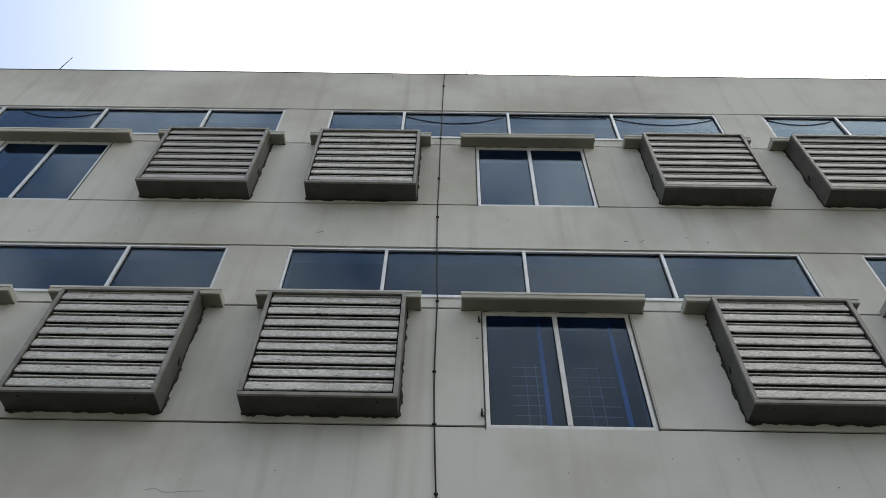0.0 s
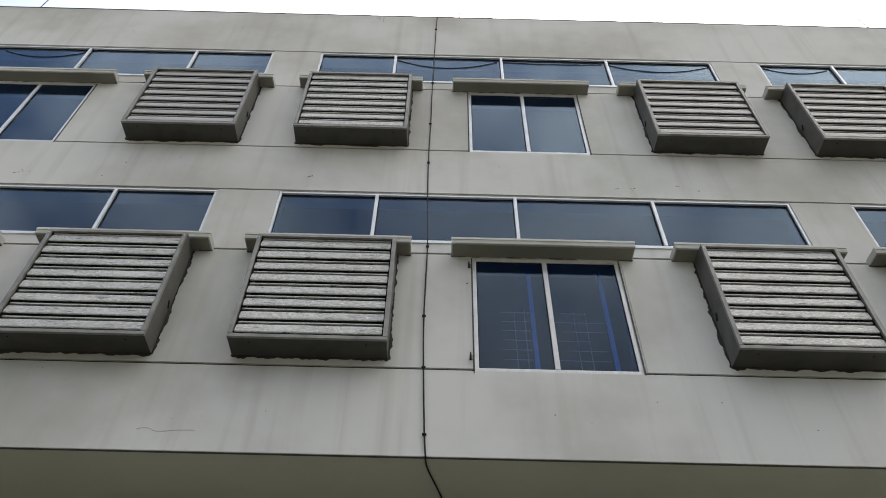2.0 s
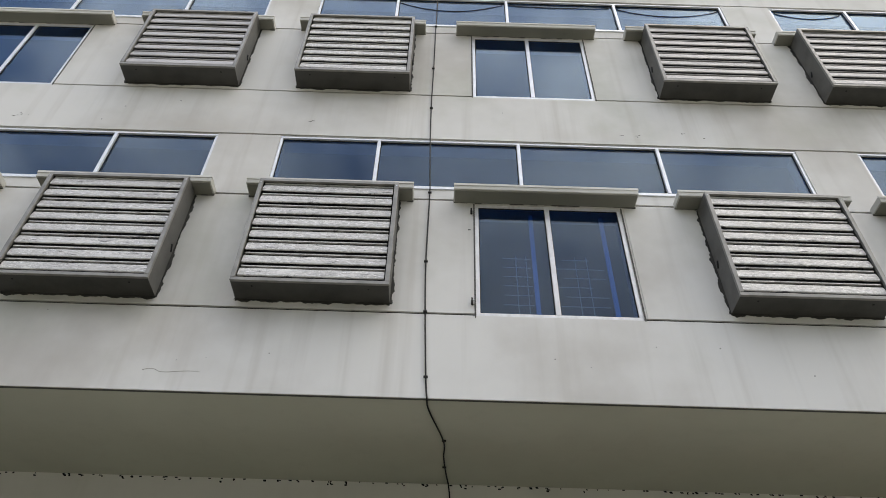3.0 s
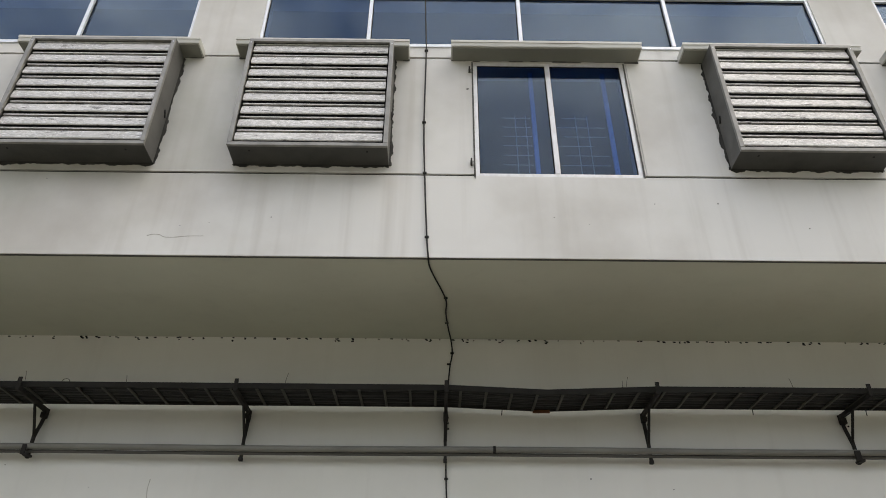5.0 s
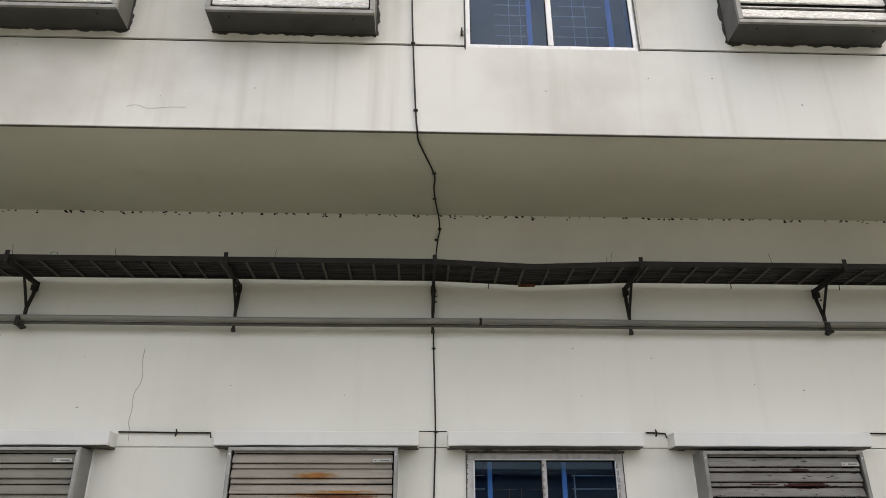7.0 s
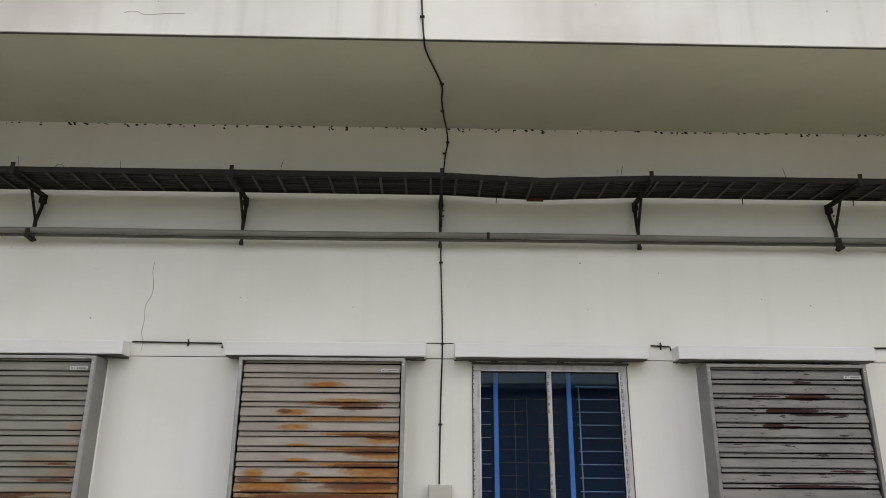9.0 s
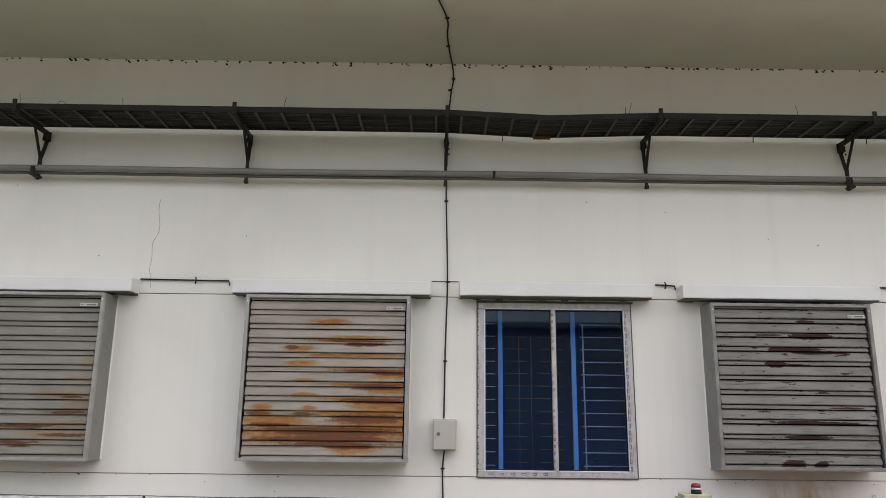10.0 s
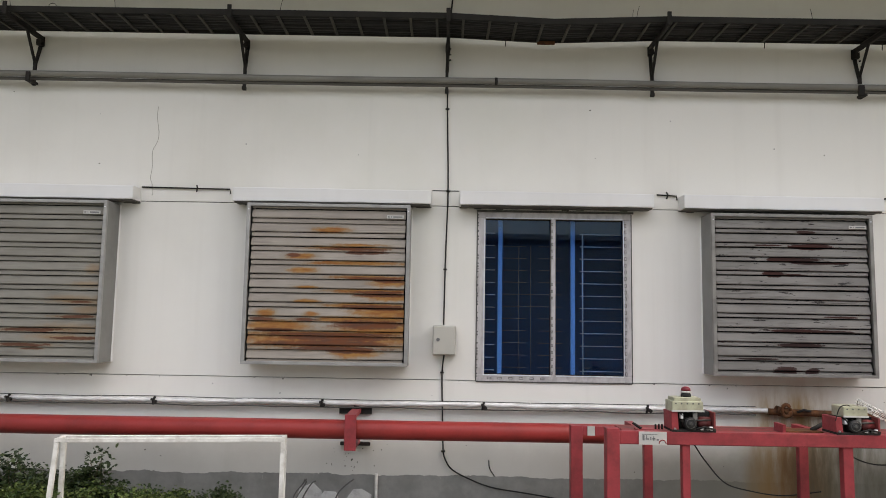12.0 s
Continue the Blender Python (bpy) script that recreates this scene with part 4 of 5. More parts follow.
part("rail", rail(-0.485, -0.478), M_TRAY, tray, "steel side rail")
part("rail", rail(-0.122, -0.115), M_TRAY, tray, "steel side rail")
rung = mesh_of("rung", boxes((-0.010, 0.010, -0.478, -0.122, -0.002, 0.012), bevel=0.002), M_RUNG)
for i in range(55):
    x = -5.5 + 0.2 * i
    r = part("rung", rung, None, tray)
    r.location = (x, 0, tray_z(x))
part("splice_plate", boxes((0.90, 1.04, -0.132, -0.112, TZ - 0.046, TZ - 0.022), bevel=0.002), M_RUST, tray, "rusted splice plate")
rnd = random.Random(3)
for i in range(13):
    y = -0.460 + 0.0270 * i
    pts = [(x, y + 0.012 * math.sin(1.3 * x + i * 2.1), tray_z(x) + 0.030 + 0.006 * math.sin(2.2 * x + i)) for x in np.linspace(-5.6, 5.6, 57)]
    part("cable", tube(bmesh.new(), pts, rnd.choice((0.013, 0.015, 0.018)), 7), M_BLACK, tray, "black sheathed cable")
for x, y, h, s in ((-3.11, -0.48, 0.09, -0.2), (-2.32, -0.48, 0.06, -0.15), (-1.08, -0.48, 0.09, 0.2), (1.6, -0.48, 0.09, 0.25), (1.57, -0.48, 0.06, 0.1), (2.92, -0.48, 0.08, -0.2)):
    part("tie_end", tube(bmesh.new(), [(x, y, tray_z(x) + 0.035), (x + s * h * 0.5, y, tray_z(x) + 0.042 + h * 0.6), (x + s * h, y, tray_z(x) + 0.042 + h)], 0.0018, 5), M_BLACK, tray)
for x in (0.65, 2.72, 3.66):
    part("tie_end", tube(bmesh.new(), [(x, -0.124, tray_z(x) + 0.01), (x - 0.006, -0.126, tray_z(x) - 0.05)], 0.004, 5), M_BLACK, tray)
part("tie_loop", tube(bmesh.new(), [(-2.79 + 0.03 * math.cos(a), -0.485, TZ + 0.042 + 0.025 * math.sin(a)) for a in np.linspace(0, math.pi, 9)], 0.002, 5), M_BLACK, tray)


def bracket(x, seed):
    rnd = random.Random(seed)
    b = thing("wall_bracket", (x, 0, 0), "blackened steel bracket carrying the cable ladder and pipe", "bracket", "tray brackets")
    part("arm", boxes((-0.013, 0.013, -0.515, 0, TZ - 0.040, TZ - 0.004), bevel=0.003), M_STEEL, b)
    part("end_stop", boxes((-0.016, 0.016, -0.522, -0.512, TZ - 0.035, TZ + 0.066), bevel=0.003), M_STEEL, b)
    part("wall_plate", boxes((-0.019, 0.019, -0.008, 0.0, TZ - 0.085, TZ - 0.002), bevel=0.002), M_STEEL, b)
    vx, vz = 0.008 * rnd.uniform(-1, 1), 3.49 + 0.02 * rnd.uniform(-1, 1)
    part("brace", tube(bmesh.new(), [(0, -0.008, TZ - 0.035), (vx * 0.5, -0.03, 3.62), (vx, -0.066, vz)], 0.016, 5), M_STEEL, b)
    part("strut", tube(bmesh.new(), [(0, -0.215, TZ - 0.035), (vx, -0.070, vz)], 0.012, 5), M_STEEL, b)
    part("stem", boxes((vx - 0.012, vx + 0.012, -0.082, -0.058, 3.325, vz + 0.02), bevel=0.003), M_STEEL, b)
    part("gusset", boxes((-0.020, 0.020, -0.060, -0.006, TZ - 0.075 - 0.02 * rnd.random(), TZ - 0.042), bevel=0.004), M_STEEL, b)
    if abs(x) > 3:
        part("foot", boxes((-0.020, 0.024, -0.135, -0.058, 3.332, 3.352), bevel=0.003), M_STEEL, b)
        part("pipe_clip", boxes((-0.030 - 0.02 * rnd.random(), 0.0, -0.142, -0.128, 3.338, 3.418), bevel=0.004), M_STEEL, b)
    else:
        part("foot", boxes((vx - 0.015, vx + 0.015, -0.092, -0.054, 3.316, 3.344), bevel=0.004), M_STEEL, b)
    for k in range(3):
        part("bolt", tube(bmesh.new(), [(0.014, -0.03 - 0.02 * k, 3.70 - 0.055 * k), (0.026, -0.035 - 0.02 * k, 3.70 - 0.055 * k)], 0.007, 6), M_STEEL, b)
    return b


for i, x in enumerate((-4.78, -3.13, -1.45, 0.187, 1.835, 3.495, 5.14)):
    bracket(x, i)

pipe = thing("wall_pipe", (0, 0, 0), "pair of thin grey plastic pipes on clips along the wall", "pipe")
part("pipe", tube(bmesh.new(), [(x, -0.108, 3.4085 + 0.003 * math.sin(1.7 * x)) for x in np.linspace(-5.6, 5.6, 60)], 0.0250, 14), M_PVC, pipe)
part("pipe", tube(bmesh.new(), [(x, -0.084, 3.3755 + 0.002 * math.sin(1.7 * x + 0.4)) for x in np.linspace(-5.6, 5.6, 60)], 0.0135, 14), M_CONDUIT, pipe, "darker thin conduit")
part("coupling", tube(bmesh.new(), [(0.565, -0.108, 3.4105), (0.587, -0.108, 3.4105)], 0.0285, 14), M_STEEL, pipe, "dark joint ring")


# ---------------------------------------------------------------- the long vertical cable and other wires
cab = thing("down_cable", (0, 0, 0), "thin black cable clipped down the whole facade", "cable")
up = [(-0.02, YU - 0.008, TOP + 0.01), (-0.03, YU - 0.008, 11.34), (-0.042, YU - 0.008, 9.73), (-0.040, YU - 0.008, 8.9), (-0.045, YU - 0.008, 8.13), (-0.036, YU - 0.008, 7.48),
      (-0.020, YU - 0.01, 6.9), (-0.013, YU - 0.01, 6.65), (-0.017, YU - 0.01, 5.78), (-0.002, YU - 0.01, 5.23), (0.025, YU - 0.01, 4.62), (0.040, YU - 0.008, 4.43)]
part("cable", tube(bmesh.new(), curve_pts(up), 0.0064, 7), M_BLACK, cab)
under = [(0.040, YU - 0.006, 4.43), (0.045, -1.25, ZS - 0.012), (0.075, -1.12, ZS - 0.016), (0.176, -0.733, ZS - 0.012), (0.180, -0.5, ZS - 0.014), (0.205, -0.22, ZS - 0.012),
         (0.232, -0.03, ZS - 0.03), (0.243, -0.012, 4.29), (0.222, -0.012, 4.16), (0.205, -0.014, 3.95), (0.190, -0.014, 3.6)]
part("cable", tube(bmesh.new(), curve_pts(under), 0.0064, 7), M_BLACK, cab)
down = [(0.190, -0.012, 3.34), (0.191, -0.012, 3.2), (0.207, -0.010, 2.565), (0.200, -0.010, 2.2), (0.194, -0.010, 1.90), (0.190, -0.010, 1.47)]
part("cable", tube(bmesh.new(), curve_pts(down), 0.006, 7), M_BLACK, cab)
tail = [(0.197, -0.010, 1.24), (0.184, -0.010, 1.10), (0.190, -0.010, 0.85), (0.198, -0.012, 0.60), (0.205, -0.012, 0.49), (0.225, -0.012, 0.43), (0.273, -0.014, 0.366), (0.40, -0.016, 0.30), (0.58, -0.02, 0.238), (0.85, -0.03, 0.20), (1.10, -0.05, 0.165), (1.5, -0.1, 0.10)]
part("cable", tube(bmesh.new(), curve_pts(tail), 0.0058, 7), M_BLACK, cab)
clip = mesh_of("clip", boxes((-0.016, 0.016, -0.02, 0.0, -0.006, 0.006), bevel=0.002), M_STEEL)
for x, y, z in ((-0.03, YU, 11.30), (-0.042, YU, 9.76), (-0.045, YU, 8.80), (-0.042, YU, 8.02), (-0.013, YU, 6.66), (-0.017, YU, 5.778), (-0.002, YU, 5.232), (0.025, YU, 4.617),
                (0.243, 0, 4.296), (0.192, 0, 3.205), (0.196, 0, 1.905), (0.184, 0, 1.10), (0.203, 0, 0.50), (0.215, 0, 4.19), (0.21, 0, 2.532)):
    c = part("clip", clip, None, cab)
    c.location = (x, y, z)
c = part("clip", clip, None, cab)
c.location = (0.176, -0.733, ZS - 0.006)
c = part("clip", clip, None, cab)
c.location = (0.19, -0.3, ZS - 0.006)

for x0, x1, drop in ((-0.54, 0.80, 0.20), (2.26, 3.62, 0.17), (-5.75, -4.66, 0.16), (4.36, 5.22, 0.12), (0.86, 2.2, 0.03)):
    z = 10.43
    pts = [(x0 + (x1 - x0) * s, YU + 0.029, z - drop * 4 * s * (1 - s)) for s in np.linspace(0, 1, 17)]
    w = tagged(new("sagging_wire", mesh_of("sagging_wire", tube(bmesh.new(), pts, 0.006, 6), M_BLACK)), "thin black wire sagging across the top panes", "wire", "sagging wires")

for x, lean, h, steel in ((-5.885, 0.01, 0.52, M_STEEL), (0.308, 0.0, 0.55, M_CASE_LOW), (6.38, -0.06, 0.45, M_CASE_LOW)):
    r = thing("lightning_rod", (x, YU + 0.03, TOP), "thin steel rod standing on the parapet", "lightning rod", "lightning rods")
    part("rod", tube(bmesh.new(), [(0, 0, 0.0), (lean, 0, h)], 0.006, 7), steel, r)
    part("base", tube(bmesh.new(), [(0, 0, 0.0), (0, 0, 0.02)], 0.02, 10), M_STEEL, r)

for pts in ([(-2.24, -0.012, 2.524), (-1.8, -0.012, 2.520), (-1.535, -0.012, 2.518), (-1.53, -0.012, 2.48)], [(1.875, -0.012, 2.530), (1.95, -0.012, 2.528), (2.03, -0.012, 2.523), (2.035, -0.012, 2.49)], [(3.63, -0.012, 2.529), (3.9, -0.012, 2.528), (4.4, -0.012, 2.526)]):
    w = thing("conduit", (0, 0, 0), "short dark conduit on the wall between canopies", "conduit", "short conduits")
    part("tube", tube(bmesh.new(), pts, 0.006, 8), M_STEEL, w)
    mid = pts[1]
    part("saddle", tube(bmesh.new(), [(mid[0], -0.018, mid[2] - 0.03), (mid[0] + 0.008, -0.024, mid[2]), (mid[0], -0.018, mid[2] + 0.025)], 0.006, 6), M_STEEL, w)

sw = thing("switch_box", (0.107, 0, 1.238), "small beige metal switch box on the wall", "switch box")
part("body", boxes((0, 0.178, -0.085, 0, 0, 0.226), bevel=0.006), M_BOX, sw)
part("door", boxes((0.006, 0.172, -0.102, -0.0845, 0.006, 0.220), bevel=0.005), M_BOX, sw)
part("lock", tube(bmesh.new(), [(0.042, -0.108, 0.118), (0.042, -0.100, 0.118)], 0.014, 12), M_INK, sw, "black lock")


# ---------------------------------------------------------------- low pipes on the ground floor wall
foil = thing("lagged_pipe", (0, 0, 0), "thin pipe wrapped in crumpled foil along the wall", "pipe")
pts = [(x, -0.045 + 0.004 * noise.noise((x * 3, 0, 0)), 0.858 + 0.010 * noise.noise((x * 1.3, 5, 0)) + 0.006 * noise.noise((x * 6.1, 2, 0))) for x in np.linspace(-5.6, 2.72, 268)]
part("foil", tube(bmesh.new(), pts, [0.020 + 0.009 * noise.noise((p[0] * 11, 2, 0)) + 0.007 * noise.noise((p[0] * 31, 4, 0)) for p in pts], 9), M_FOIL, foil)
pts = [(x, -0.052, 0.826 + 0.01 * noise.noise((x * 2.1, 8, 0))) for x in np.linspace(-5.6, 2.6, 94)]
part("wire", tube(bmesh.new(), pts, 0.0055, 6), M_SEAL, foil)
pts = [(x, -0.06, 0.85 - 0.02 * max(0, x - 2.7)) for x in np.linspace(2.69, 5.6, 30)]
part("bare_pipe", tube(bmesh.new(), pts, 0.026, 10), M_RUST, foil, "rusted bare end of the pipe")
for x in (-3.14, -2.02, -0.73, 0.51, 1.77):
    part("clamp", tube(bmesh.new(), [(x - 0.006 + 0.03 * math.sin(a) * 0.2, -0.047 - 0.031 * math.cos(a), 0.856 + 0.031 * math.sin(a)) for a in np.linspace(-1.0, 1.0, 7)], 0.010, 6), M_STEEL, foil)
    part("clamp_bolt", tube(bmesh.new(), [(x + 0.006, -0.06, 0.846), (x + 0.012, -0.10, 0.843)], 0.014, 7), M_STEEL, foil)
    part("clamp_nut", tube(bmesh.new(), [(x - 0.012, -0.07, 0.862), (x - 0.016, -0.092, 0.866)], 0.010, 6), M_STEEL, foil)
pts = [(x, -0.05, 0.884 + 0.006 * noise.noise((x * 1.7, 3, 0))) for x in np.linspace(-5.6, 2.6, 94)]
part("wire", tube(bmesh.new(), pts, 0.0035, 6), M_SEAL, foil)
for x in (-3.35, -2.45, -1.42, -0.28, 0.86, 1.25, 2.08):
    part("foil_seam", tube(bmesh.new(), [(x + 0.012 * math.sin(a), -0.045 - 0.026 * math.cos(a), 0.858 + 0.027 * math.sin(a)) for a in np.linspace(-1.5, 1.6, 9)], 0.003, 5), M_FOIL, foil)
vw = bmesh.new()
box(vw, 2.775, 2.835, -0.115, -0.03, 0.815, 0.885, bevel=0.012)
tube(vw, [(2.745, -0.075, 0.872), (2.86, -0.075, 0.838)], 0.030, 10)
part("valve", vw, M_RUST, foil, "rust-caked valve body")
part("valve_wheel", tube(bmesh.new(), [(2.800 + 0.026 * math.cos(a), -0.13 - 0.014 * math.cos(a), 0.868 + 0.045 * math.sin(a)) for a in np.linspace(0, 2 * math.pi, 19)], 0.014, 7), M_RUST, foil, "rusted hand wheel seen edge-on")
part("lever", tube(bmesh.new(), [(2.90, -0.09, 0.852), (2.95, -0.10, 0.872), (3.0, -0.10, 0.862)], 0.010, 6), M_STEEL, foil)
part("valve_stem", tube(bmesh.new(), [(2.80, -0.06, 0.86), (2.80, -0.13, 0.87)], 0.014, 8), M_RUST, foil)

fire = thing("red_pipe", (0, 0, 0), "large red painted pipe running along the wall", "pipe")
part("pipe", tube(bmesh.new(), [(-6, -0.30, 0.697), (6, -0.30, 0.697)], 0.070, 28), M_RED, fire)
cl = thing("pipe_support", (-0.47, 0, 0), "red steel strap and dark angle irons holding the red pipe", "bracket")
part("angle", boxes((-0.135, 0.115, -0.03, 0, 0.775, 0.82), bevel=0.002), M_STEEL, cl)
part("angle", boxes((-0.12, 0.11, -0.03, 0, 0.535, 0.56), bevel=0.002), M_STEEL, cl)
part("bar", boxes((-0.035, 0.035, -0.385, -0.03, 0.785, 0.815), bevel=0.003), M_RED_WORN, cl)
part("strap", boxes((-0.042, 0.042, -0.395, -0.378, 0.560, 0.815), bevel=0.004), M_RED_WORN, cl)
part("bar", boxes((-0.035, 0.035, -0.385, -0.03, 0.562, 0.59), bevel=0.003), M_RED_WORN, cl)
part("stud", boxes((-0.02, 0.02, -0.05, -0.02, 0.80, 0.86), bevel=0.003), M_STEEL, cl)


# ---------------------------------------------------------------- white frame, red bench and its machines
wf = thing("angle_iron_stand", (-2.295, -0.955, 0), "white painted angle steel stand among the weeds", "stand")
wf.rotation_euler = (0, 0, radians(6.8))
for y in (0.0, 0.115):
    part("top_bar", boxes((0, 1.455, y - 0.014, y + 0.014, 0.684, 0.709), bevel=0.003), M_WHITE_STEEL, wf)
    for x, lean in ((0.0, -0.05 if y == 0 else 0.0), (1.425, 0.0)):
        bm = boxes((x, x + 0.03, y - 0.0135, y + 0.0135, 0.0, 0.683), bevel=0.003)
        for v in bm.verts:
            v.co.x += lean * (0.683 - v.co.z) / 0.683
        part("leg", bm, M_WHITE_STEEL, wf)
for x in (0.0, 1.425):
    part("end_bar", boxes((x, x + 0.03, 0.0145, 0.1005, 0.686, 0.707), bevel=0.003), M_WHITE_STEEL, wf)

bench = thing("steel_bench", (0, 0, 0), "worn red painted steel frame bench carrying two machines", "bench")
part("front_beam", boxes((1.24, 4.3, -1.335, -1.27, 0.798, 0.872), bevel=0.004), M_RED_WORN, bench)
part("back_beam", boxes((1.16, 4.3, -0.63, -0.57, 0.735, 0.796), bevel=0.004), M_RED_WORN, bench)
part("top_plate", boxes((1.30, 4.3, -1.268, -0.95, 0.832, 0.854), bevel=0.004), M_DECK, bench, "worn red deck plate")
for x0, x1, y0, y1, h in ((1.161, 1.238, -1.345, -1.265, 0.888), (1.612, 1.658, -1.325, -1.275, 0.797), (2.560, 2.620, -1.325, -1.275, 0.797), (3.9, 3.96, -1.325, -1.275, 0.797),
                          (1.077, 1.158, -0.635, -0.565, 0.798), (1.581, 1.640, -0.625, -0.575, 0.734), (2.644, 2.707, -0.625, -0.575, 0.734), (3.9, 3.96, -0.625, -0.575, 0.734)):
    part("leg", boxes((x0, x1, y0, y1, 0, h), bevel=0.004), M_RED_WORN, bench)
for x in (1.46, 2.62, 3.9):
    part("cross_bar", boxes((x, x + 0.05, -1.27, -0.57, 0.79, 0.831), bevel=0.003), M_RED_WORN, bench)
sg = part("sign", boxes((1.352, 1.515, -1.341, -1.335, 0.797, 0.872)), M_LABEL, bench, "grubby paper label with a handwritten mark")
for a, b, c, d in ((1.372, 1.384, 0.822, 0.852), (1.390, 1.412, 0.826, 0.834), (1.394, 1.399, 0.834, 0.853), (1.418, 1.424, 0.824, 0.842), (1.430, 1.448, 0.828, 0.835), (1.436, 1.441, 0.820, 0.846), (1.455, 1.468, 0.822, 0.830), (1.37, 1.46, 0.855, 0.858)):
    part("print", boxes((a, b, -1.3425, -1.341, c, d)), M_INK, sg)
part("print", tube(bmesh.new(), [(1.49 + 0.02 * math.cos(a), -1.342, 0.805 + 0.02 * math.sin(a)) for a in np.linspace(0, math.pi, 10)], 0.003, 4), M_RED, sg)
part("tape", boxes((1.19, 1.24, -0.637, -0.63, 0.735, 0.798)), M_LABEL, bench, "pale tape on the back beam")


def machine(x, y, beacon, top, lid, left):
    """A small open machine: red end plates, a cover on top, pulley and motor between them. top: underside of the cover."""
    m = thing("winding_machine", (x, y, 0.872), "small machine, beige cover, red brackets, black pulley" + (", red lamp" if beacon else ""), "machine", "machines on the bench")
    part("base", boxes((0.002, 0.262, -0.004, 0.16, 0.0, 0.014), bevel=0.003), M_STEEL, m)
    bm = bmesh.new()
    v = [bm.verts.new(p) for p in ((0.002, 0, 0.012), (0.046, 0, 0.012), (0.038, 0, top), (0.0, 0, top), (0.004, 0.16, 0.012), (0.042, 0.16, 0.012), (0.034, 0.16, top), (0.002, 0.16, top))]
    for q in ((0, 1, 2, 3), (4, 7, 6, 5), (0, 4, 5, 1), (1, 5, 6, 2), (2, 6, 7, 3), (3, 7, 4, 0)):
        bm.faces.new([v[i] for i in q])
    bmesh.ops.bevel(bm, geom=bm.edges[:], offset=0.003, segments=1, affect="EDGES")
    part("bracket", bm, M_RED_WORN, m)
    part("bracket", boxes((0.250, 0.262, -0.004, 0.16, 0.012, top), bevel=0.003), M_DECK, m, "grimy red side plate")
    # near-black block added so the open inside reads as deep shade
    part("dark_core", boxes((0.047, 0.249, 0.060, 0.15, 0.014, top), bevel=0.004), M_DARK, m, "near-black block in place of the dark opening")
    part("motor", tube(bmesh.new(), [(0.170, 0.05, 0.055), (0.176, 0.05, 0.055), (0.178, 0.05, 0.055), (0.244, 0.05, 0.055)], [0.022, 0.022, 0.030, 0.030], 14), M_DECK, m, "small grimy motor")
    part("shaft", tube(bmesh.new(), [(0.062, 0.02, 0.062), (0.24, 0.02, 0.070)], 0.005, 6), M_CASE, m)
    part("clamp", boxes((0.056, 0.072, 0.0, 0.03, top - 0.040, top - 0.010), bevel=0.004), M_ALU_OLD, m, "pale metal clamp")
    part("guide", boxes((0.132, 0.158, 0.006, 0.02, top - 0.045, top - 0.003), bevel=0.004), M_CASE_FRONT, m, "pale metal guide plate")
    cx, cz = 0.110, 0.050
    prof = [(-0.016, 0.012), (-0.016, 0.034), (-0.010, 0.038), (0.0, 0.034), (0.008, 0.030), (0.014, 0.034), (0.024, 0.038), (0.030, 0.034)]
    part("pulley", tube(bmesh.new(), [(cx, q, cz) for q, _ in prof], [r for _, r in prof], 20), M_BLACK, m, "black grooved pulley")
    part("hub_ring", tube(bmesh.new(), [(cx + 0.026 * math.cos(a), -0.017, cz + 0.026 * math.sin(a)) for a in np.linspace(0, 2 * math.pi, 21)], 0.0022, 5), M_CASE, m, "worn grey ring")
    part("hub", tube(bmesh.new(), [(cx, -0.024, cz), (cx, -0.014, cz)], 0.008, 10), M_CASE, m)
    part("belt", tube(bmesh.new(), [(cx - 0.030, 0.004, cz + 0.010), (0.060, 0.004, top - 0.012), (0.052, 0.004, top - 0.004)], 0.006, 6), M_BLACK, m)
    for k, (bx, r) in enumerate(((0.178, 0.009), (0.212, 0.007), (0.232, 0.010), (0.020, 0.007))):
        part("bolt", tube(bmesh.new(), [(bx, -0.006, 0.014), (bx, -0.006, 0.024 + 0.005 * (k % 3))], r, 8), M_ALU_OLD if k % 2 == 0 else M_CASE_FRONT, m)
    part("link", tube(bmesh.new(), [(0.14, -0.014, 0.020), (0.19, -0.018, 0.034), (0.255, -0.016, 0.018)], 0.006, 6), M_STEEL, m)
    c = part("cover", boxes((left, 0.190, -0.006, 0.13, top + 0.001, top + 0.064), bevel=0.007), M_BEIGE, m, "beige plastic cover")
    part("flange", boxes((left - 0.004, 0.194, -0.009, -0.0065, top + 0.002, top + 0.012), bevel=0.001), M_LABEL, c)
    for k in range(5):
        part("rivet", tube(bmesh.new(), [(left + 0.022 + 0.034 * k, -0.0085, top + 0.050), (left + 0.022 + 0.034 * k, -0.005, top + 0.050)], 0.0045, 7), M_SEAL, c)
    if lid:
        part("lid", boxes((0.018, 0.180, 0.006, 0.122, top + 0.0595, top + 0.084), bevel=0.005), M_BEIGE, m, "beige plastic lid")
    else:
        part("wire", tube(bmesh.new(), curve_pts([(0.0, 0.0, top - 0.02), (0.02, -0.01, top + 0.055), (0.07, 0.01, top + 0.072), (0.12, 0.03, top + 0.060)]), 0.003, 5), M_BLACK, m)
